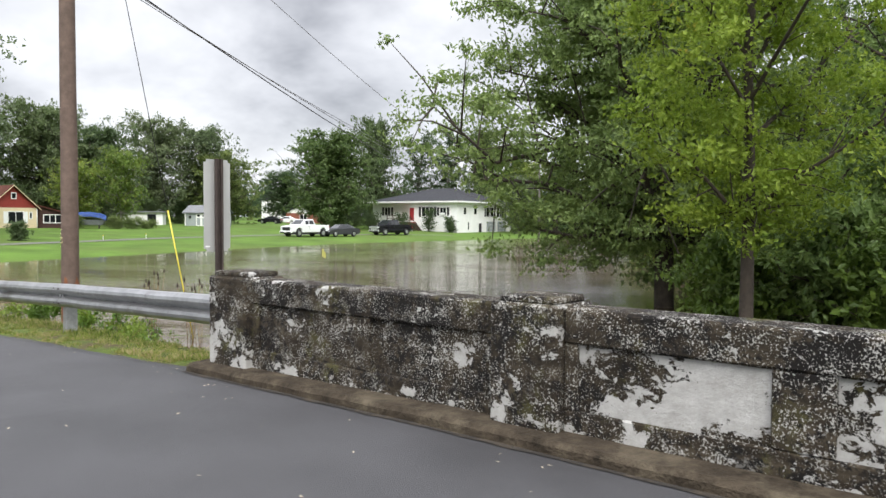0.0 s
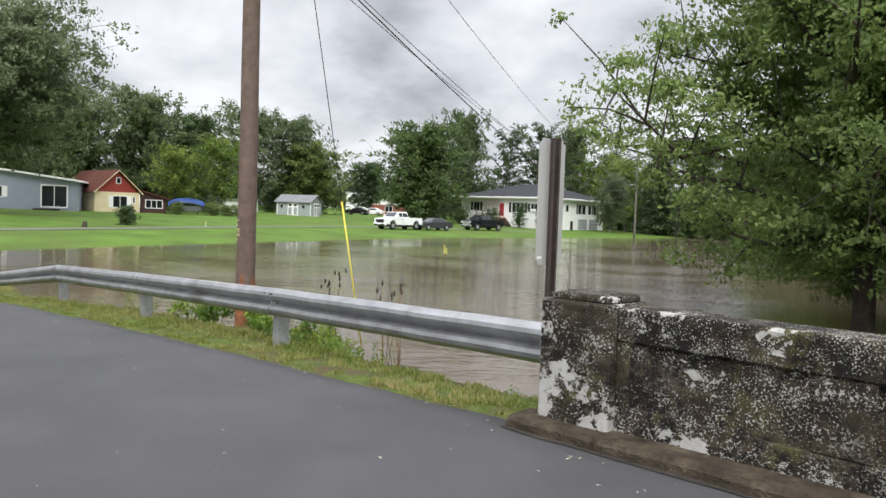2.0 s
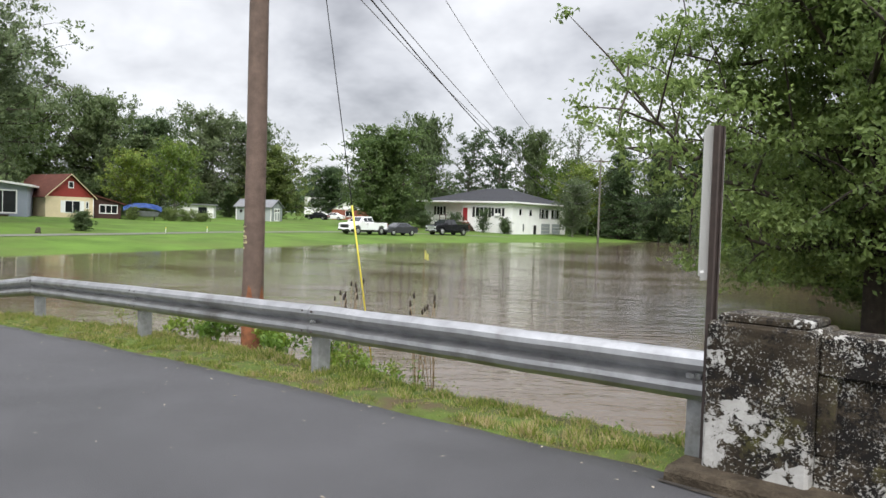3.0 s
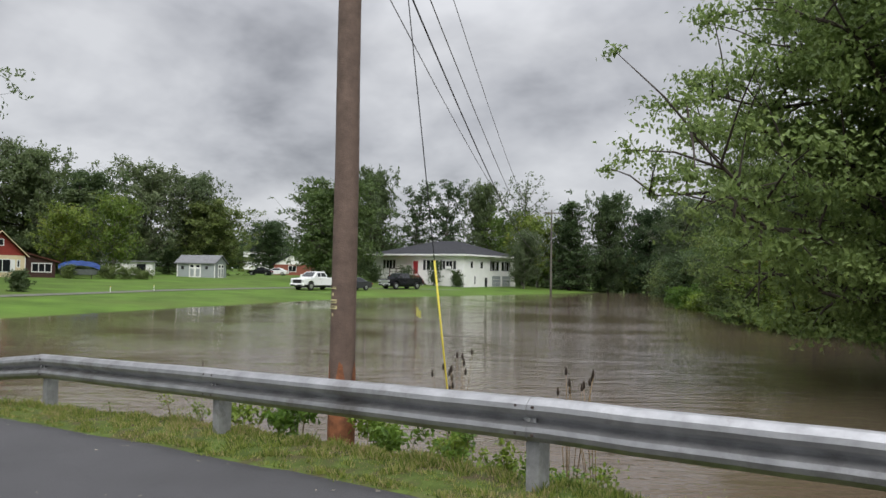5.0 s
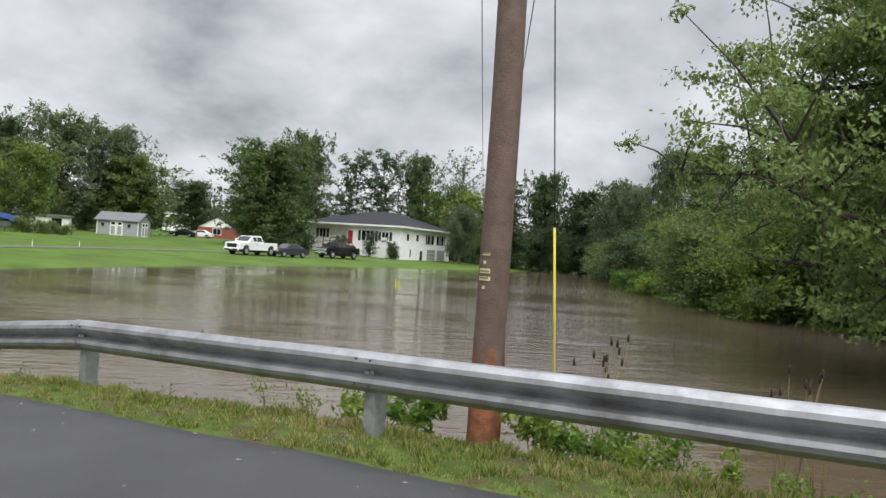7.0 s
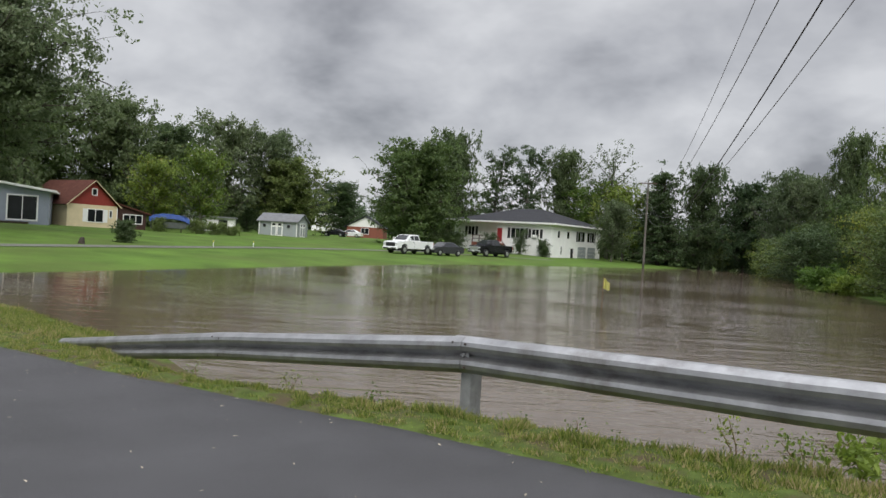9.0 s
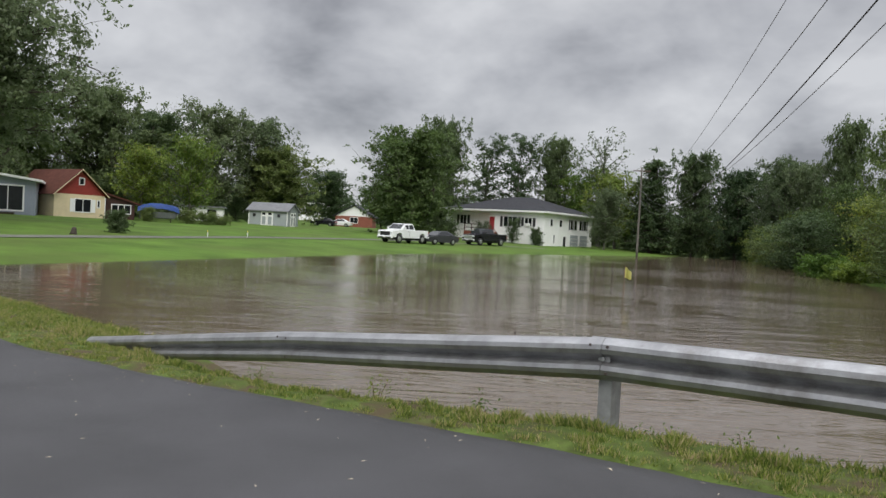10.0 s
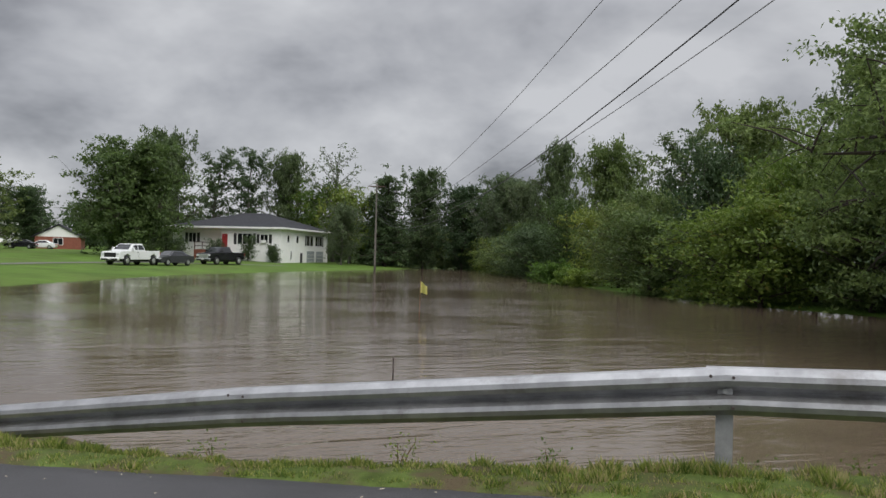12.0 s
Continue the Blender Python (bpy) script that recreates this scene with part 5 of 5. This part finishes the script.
pickup((-61.7, 54.4), 274, "white_paint", "white crew-cab pickup parked on the lawn")
sedan((-61.2, 59.6), 266, "grey_paint", "dark grey sedan parked between two pickups")
pickup((-62.9, 70.4), 266, "black_paint", "black pickup with a chrome grille by the house")
sedan((-118.8, 91.6), 215, "black_paint", "black car parked far off on the lawn")
sedan((-118.2, 95.2), 215, "white_paint", "white car parked far off on the lawn")

# ---------- boat, bush, markers ----------


def boat():
    b = thing("boat", (-84.8, 38.6, 0.5), 62, label="covered pontoon boat under a bright blue tarp", category="boat")
    b.scale = (0.66, 0.85, 0.95)
    part("hull", prism([(-3.0, 0.3), (2.6, 0.3), (3.2, 1.0), (-3.0, 1.05)], -1.1, 1.1, 0.05), "hull", b)
    bm = bmesh.new()
    rows = []
    n, m = 14, 9
    for i in range(n + 1):
        x = -3.3 + 6.6 * i / n
        ridge = 2.05 - 0.5 * abs(x / 3.3) ** 2.5 + 0.06 * noise.noise((x * 1.4, 0, 0))
        row = []
        for j in range(m + 1):
            u = -1 + 2 * j / m
            row.append(bm.verts.new((x, u * 1.35, ridge - 0.62 * abs(u) ** 2.2 + 0.05 * noise.noise((x * 2, u * 3, 1)))))
        rows.append(row)
    for r, s in zip(rows, rows[1:]):
        for j in range(m):
            bm.faces.new((r[j], s[j], s[j + 1], r[j + 1]))
    bmesh.ops.solidify(bm, geom=bm.faces[:], thickness=0.03)
    part("tarp", bm, "tarp", b)
    for x in (-2.2, 2.0):
        for s in (-1, 1):
            part("stand", box(x - 0.06, x + 0.06, s * 0.8, s * 0.92, -0.3, 0.4), "rust", b)


boat()


def round_bush():
    t = tree_meshes("bush", 80, 1.35, 0.85, 0.1, 18, 11000, 0.11, 0.26, "leaf_dark", "bark", 1.0, rise=0.8, skirt=14)
    t.matrix_basis = pose(-57.2, 20.4, float(ground_z(-57.2, 20.4)) - 0.05)
    tagged(t, "dark rounded garden bush on the lawn", "bush")
    for k, (x, y, h, r) in enumerate(((-73.5, 83.5, 2.4, 1.5), (-69.5, 85.5, 3.6, 1.2), (-79, 82.5, 1.8, 1.8), (-66.6, 87.4, 2.4, 1.0), (-78.2, 81.0, 2.0, 1.6))):
        t = tree_meshes("bush", 81 + k, h, r, 0.1, 14, 2500, 0.2, 0.5, "leaf_dark", "bark", 0.8, rise=0.8, skirt=8)
        t.matrix_basis = pose(x, y, float(ground_z(x, y)) - 0.05)
        tagged(t, "dark shrub planted against the white house", "bush", "house shrubs")
    for k, (x, y, h, r) in enumerate(((-83.6, 41.4, 1.3, 1.2), (-83.4, 43.6, 1.0, 1.5), (-83.2, 45.8, 0.8, 1.3), (-84.2, 37.0, 1.5, 0.9))):
        t = tree_meshes("bush", 120 + k, h, r, 0.1, 14, 3200, 0.16, 0.4, "leaf_far", "bark", 0.8, rise=0.5, skirt=14)
        t.matrix_basis = pose(x, y, float(ground_z(x, y)) - 0.05)
        tagged(t, "low overgrown green bush beside the covered boat", "bush", "bushes by the boat")


round_bush()


def flag():
    f = thing("marker_flag", (-17.45, 19.4, -1.2), label="small yellow marker flag on a thin stake in the water", category="flag")
    part("stake", tube([(0, 0, -0.4), (0.03, 0, 1.45)], 0.012, 6), "dry", f)
    bm = bmesh.new()
    rows = []
    for i in range(7):
        x = 0.03 + 0.25 * i / 6
        w_ = 0.20 * (1 - 0.4 * i / 6)
        y = 0.05 * math.sin(i * 1.1)
        rows.append([bm.verts.new((x, y, 1.22 - w_ - 0.14 * i / 6)), bm.verts.new((x, y, 1.22 + w_ - 0.10 * i / 6))])
    for a, b in zip(rows, rows[1:]):
        bm.faces.new((a[0], b[0], b[1], a[1]))
    bmesh.ops.solidify(bm, geom=bm.faces[:], thickness=0.008)
    part("cloth", bm, "flag", f, "yellow triangular cloth")


flag()

# ---------- verge grass and weeds ----------


def verge_grass():
    rng = np.random.default_rng(9)
    n = 400000
    x = rng.uniform(-26, 4.1, n)
    e = road_edge(x)
    band = rng.random(n) ** 1.3
    y = e - 0.05 + band * np.interp(x, [-17, -13.5], [2.6, 1.25]) + rng.normal(size=n) * 0.04
    clump = np.array([noise.noise((a * 1.1, b * 1.6, 0)) for a, b in zip(x, y)])
    tuft = np.array([noise.noise((a * 4.5, b * 5.5, 3.0)) for a, b in zip(x, y)])
    brink = np.interp(x, [-40, -15.5, -13.2, -10.9, -9.3, -7.2, -5.4, -4.6, 0, 1.2, 4], [0.3, 0.2, -0.4, -0.5, -0.2, 0.12, 0.22, 0.3, 0.35, 0.3, 0.3])
    fray = rng.random(n) < np.clip((y - e) / 0.22 + 0.25, 0, 1)
    keep = fray & (rng.random(n) < np.clip(0.55 + 1.6 * tuft, 0.12, 1)) & (clump > -0.6 + 0.2 * (y > 0.45)) & (y < brink + np.interp(x, [-16, -14], [1.5, 0.35])) & (y < 0.55 + np.interp(x, [-30, -15.5, -13.5, -6, -4.6, -2.2, 0, 1.2, 4], [1.4, 1.3, 0.0, 0.0, 0.8, 0.9, 0.5, 0.2, 0.1]))
    x, y, clump, tuft = x[keep], y[keep], clump[keep], tuft[keep]
    z = ground_z(x, y)
    n = len(x)
    h = rng.uniform(0.015, 0.06, n) * (1 + 0.9 * np.clip(clump, 0, 1) + 2.2 * np.clip(tuft, 0, 1)) * (0.65 + 0.5 * np.clip(y - road_edge(x), 0, 1))
    a = rng.uniform(0, 6.283, n)
    wd = rng.uniform(0.006, 0.015, n)
    lean = rng.uniform(0.2, 0.9, n) * h
    la = rng.uniform(0, 6.283, n)
    p0 = np.stack([x - np.cos(a) * wd, y - np.sin(a) * wd, z - 0.01], 1)
    p1 = np.stack([x + np.cos(a) * wd, y + np.sin(a) * wd, z - 0.01], 1)
    p2 = np.stack([x + np.cos(la) * lean, y + np.sin(la) * lean, z + h], 1)
    v = np.stack([p0, p1, p2], 1).reshape(-1, 3)
    f = np.arange(3 * n).reshape(-1, 3)
    g = raw("verge_grass", v, f, "grass")
    tagged(g, "short scruffy green grass along the road edge", "grass", kind="stuff")


verge_grass()


def weed(x, y, h, r, n, leaf, seed, label, material="weed", base=None):
    """A leafy weed: a few stems from one root with leaves along them."""
    rng = np.random.default_rng(seed)
    z = float(ground_z(x, y)) if base is None else base
    w_ = thing("weed", (x, y, z), label=label, category="weed", group="roadside weeds")
    bm = bmesh.new()
    cs, ss = [], []
    stems = max(3, int(r * 14))
    for k in range(stems):
        a = rng.random() * 6.283
        rr = r * rng.random() ** 0.7
        top = Vector((math.cos(a) * rr, math.sin(a) * rr, h * rng.uniform(0.55, 1.0)))
        mid = top * 0.5 + Vector((0, 0, 0.1 * h))
        join(bm, tube([(0.2 * top.x, 0.2 * top.y, -0.05), mid, top], [0.006, 0.005, 0.003], 4, caps=False))
        m = n // stems
        t = rng.random(m) ** 0.7
        c = np.array(mid)[None] * (1 - t[:, None]) + np.array(top)[None] * t[:, None] + rng.normal(size=(m, 3)) * np.array([0.06, 0.06, 0.05])
        cs.append(c)
        ss.append(leaf * rng.uniform(0.6, 1.3, m))
    tagged(part("stems", bm, "dry", w_), kind="stuff")
    v, f = leaves(np.concatenate(cs), np.concatenate(ss), rng)
    tagged(raw("leaves", v, f, material, w_), kind="stuff")


WEEDS = [(0.7, 1.25, 0.7, 0.4, 220, 0.08), (1.25, 1.4, 0.75, 0.45, 240, 0.08), (1.8, 1.35, 0.6, 0.35, 160, 0.07), (-0.2, 1.3, 0.7, 0.4, 200, 0.08), (2.3, 0.75, 0.35, 0.3, 110, 0.05), (3.1, 0.6, 0.4, 0.35, 140, 0.05), (-2.75, 2.75, 0.85, 0.3, 120, 0.08), (-2.5, 2.2, 0.7, 0.4, 200, 0.09), (-3.0, 1.6, 0.85, 0.42, 260, 0.13), (-4.25, 1.5, 0.8, 0.45, 260, 0.15), (-4.7, 1.15, 0.6, 0.35, 160, 0.11), (-2.5, 1.4, 0.7, 0.45, 260, 0.11), (-2.1, 1.8, 0.75, 0.45, 220, 0.10), (-1.4, 1.85, 1.0, 0.42, 240, 0.09), (-1.0, 1.5, 0.8, 0.35, 180, 0.08), (-1.75, 1.6, 0.8, 0.4, 200, 0.09),
         (-0.4, 1.9, 0.85, 0.22, 90, 0.06), (0.6, 1.7, 0.75, 0.2, 80, 0.06), (1.2, 2.6, 0.45, 0.4, 160, 0.08), (1.8, 2.9, 0.40, 0.35, 140, 0.08), (2.5, 3.1, 0.40, 0.35, 130, 0.08), (3.3, 3.3, 0.38, 0.3, 100, 0.08), (3.9, 3.0, 0.35, 0.3, 90, 0.07), (1.7, 1.2, 0.6, 0.25, 90, 0.07), (2.6, 1.0, 0.55, 0.25, 80, 0.07),
         (-5.4, 0.55, 0.45, 0.22, 70, 0.05), (-6.0, 0.6, 0.5, 0.2, 70, 0.05), (-6.7, 0.45, 0.45, 0.25, 70, 0.045), (-7.9, 0.35, 0.42, 0.2, 60, 0.045), (-8.8, 0.05, 0.36, 0.2, 50, 0.045), (-9.9, -0.15, 0.3, 0.22, 50, 0.04), (-5.0, 0.7, 0.5, 0.2, 80, 0.06), (-7.3, 0.4, 0.38, 0.2, 50, 0.04), (3.6, 0.8, 0.5, 0.3, 120, 0.06), (-11.4, -0.35, 0.25, 0.2, 40, 0.04), (0.0, 0.85, 0.5, 0.3, 100, 0.06), (1.0, 0.7, 0.4, 0.3, 90, 0.05)]
for k, (x, y, h, r, n, leaf) in enumerate(WEEDS):
    weed(x, y, h, r, int(n * 1.7), leaf * 0.74, 200 + k, "green leafy weed growing behind the guard rail", base=max(float(ground_z(x, y)), -1.05))


def teasel(x, y, h, seed, heads):
    rng = np.random.default_rng(seed)
    z = max(float(ground_z(x, y)), -1.1)
    t = thing("teasel", (x, y, z), label="dry brown teasel with spiky seed heads", category="weed", group="teasels")
    for k in range(heads):
        top = Vector((rng.normal() * 0.16, rng.normal() * 0.12, h * rng.uniform(0.72, 1.0)))
        part("stalk", tube([(0, 0, -0.1), top * 0.55 + Vector((0, 0, 0.03)), top], [0.007, 0.005, 0.003], 4), "dry", t)
        part("seed_head", tube([top, top + Vector((0, 0, 0.015)), top + Vector((0, 0, 0.045)), top + Vector((0, 0, 0.085))], [0.006, 0.015, 0.016, 0.007], 7), "teasel", t)


for k, (x, y, h, n) in enumerate(((-2.85, 2.89, 1.7, 10), (-2.7, 2.8, 1.45, 5), (-1.08, 2.55, 1.62, 7), (-0.8, 2.62, 1.56, 6), (-2.55, 2.6, 0.9, 3))):
    teasel(x, y, h, 300 + k, n)


def stake(x, y, h):
    s = thing("stake", (x, y, WATER - 0.4), label="thin dark metal stake standing in the water", category="stake")
    part("rod", tube([(0, 0, 0), (0.01, 0, h + 0.4)], 0.014, 6), "rust", s)
    part("rod_cap", tube([(0.01, 0, h + 0.38), (0.01, 0, h + 0.41)], 0.018, 6), "rust", s)


stake(-12.55, 5.85, 0.43)


def yard_markers():
    for x, y in ((-56.5, 27.2), (-59.2, 32.7)):
        z = float(ground_z(x, y))
        m = thing("yard_marker", (x, y, z), label="small white marker stake beside the gravel lane", category="marker", group="yard markers")
        part("stake", tube([(0, 0, -0.1), (0, 0, 0.42)], 0.022, 6), "trim", m)
        part("top_band", tube([(0, 0, 0.42), (0, 0, 0.55)], 0.03, 6), "yellow", m)
    x, y = -53.2, 15.7
    s = thing("tree_stump", (x, y, float(ground_z(x, y)) - 0.05), label="small dark stump on the lawn", category="stump")
    part("wood", tube([(0, 0, 0), (0.02, 0, 0.18), (0.05, 0.02, 0.42), (0.06, 0.02, 0.5)], [0.26, 0.19, 0.15, 0.08], 9), "bark", s)
    part("root", tube([(0.1, 0, 0.08), (0.34, 0.05, 0.02)], [0.08, 0.03], 6), "bark", s)


yard_markers()


def fallen_leaf():
    bm = bmesh.new()
    q = [(-0.05, 0, 0.004), (-0.015, 0.018, 0.012), (0.05, 0.004, 0.006), (-0.01, -0.016, 0.01)]
    vs = [bm.verts.new(p) for p in q]
    c = bm.verts.new((0.0, 0.0, 0.003))
    for a, b in zip(vs, vs[1:] + vs[:1]):
        bm.faces.new((a, b, c))
    ob = part("fallen_leaf", bm, "litter")
    return tagged(ob, "small dry fallen leaf lying on the asphalt", "leaf", "fallen leaves")


def litter():
    rng = np.random.default_rng(21)
    src = fallen_leaf()
    src.matrix_basis = pose(7.8, -1.0, 0.04)
    for k in range(220):
        x = rng.uniform(-15, 11)
        y = float(road_edge(x)) - (0.35 if x > 4 else 0.1) - rng.random() ** 1.6 * 3.4
        c = 0.06 * (float(road_edge(x)) - 0.25 - y) / 5.0
        s = rng.uniform(0.18, 0.5)
        copy_thing(src, pose(x, y, float(road_z(x)) + max(0, c) + 0.004, rng.uniform(-8, 8), rng.uniform(-8, 8), rng.uniform(0, 360)) @ Matrix.Scale(s, 4))


litter()
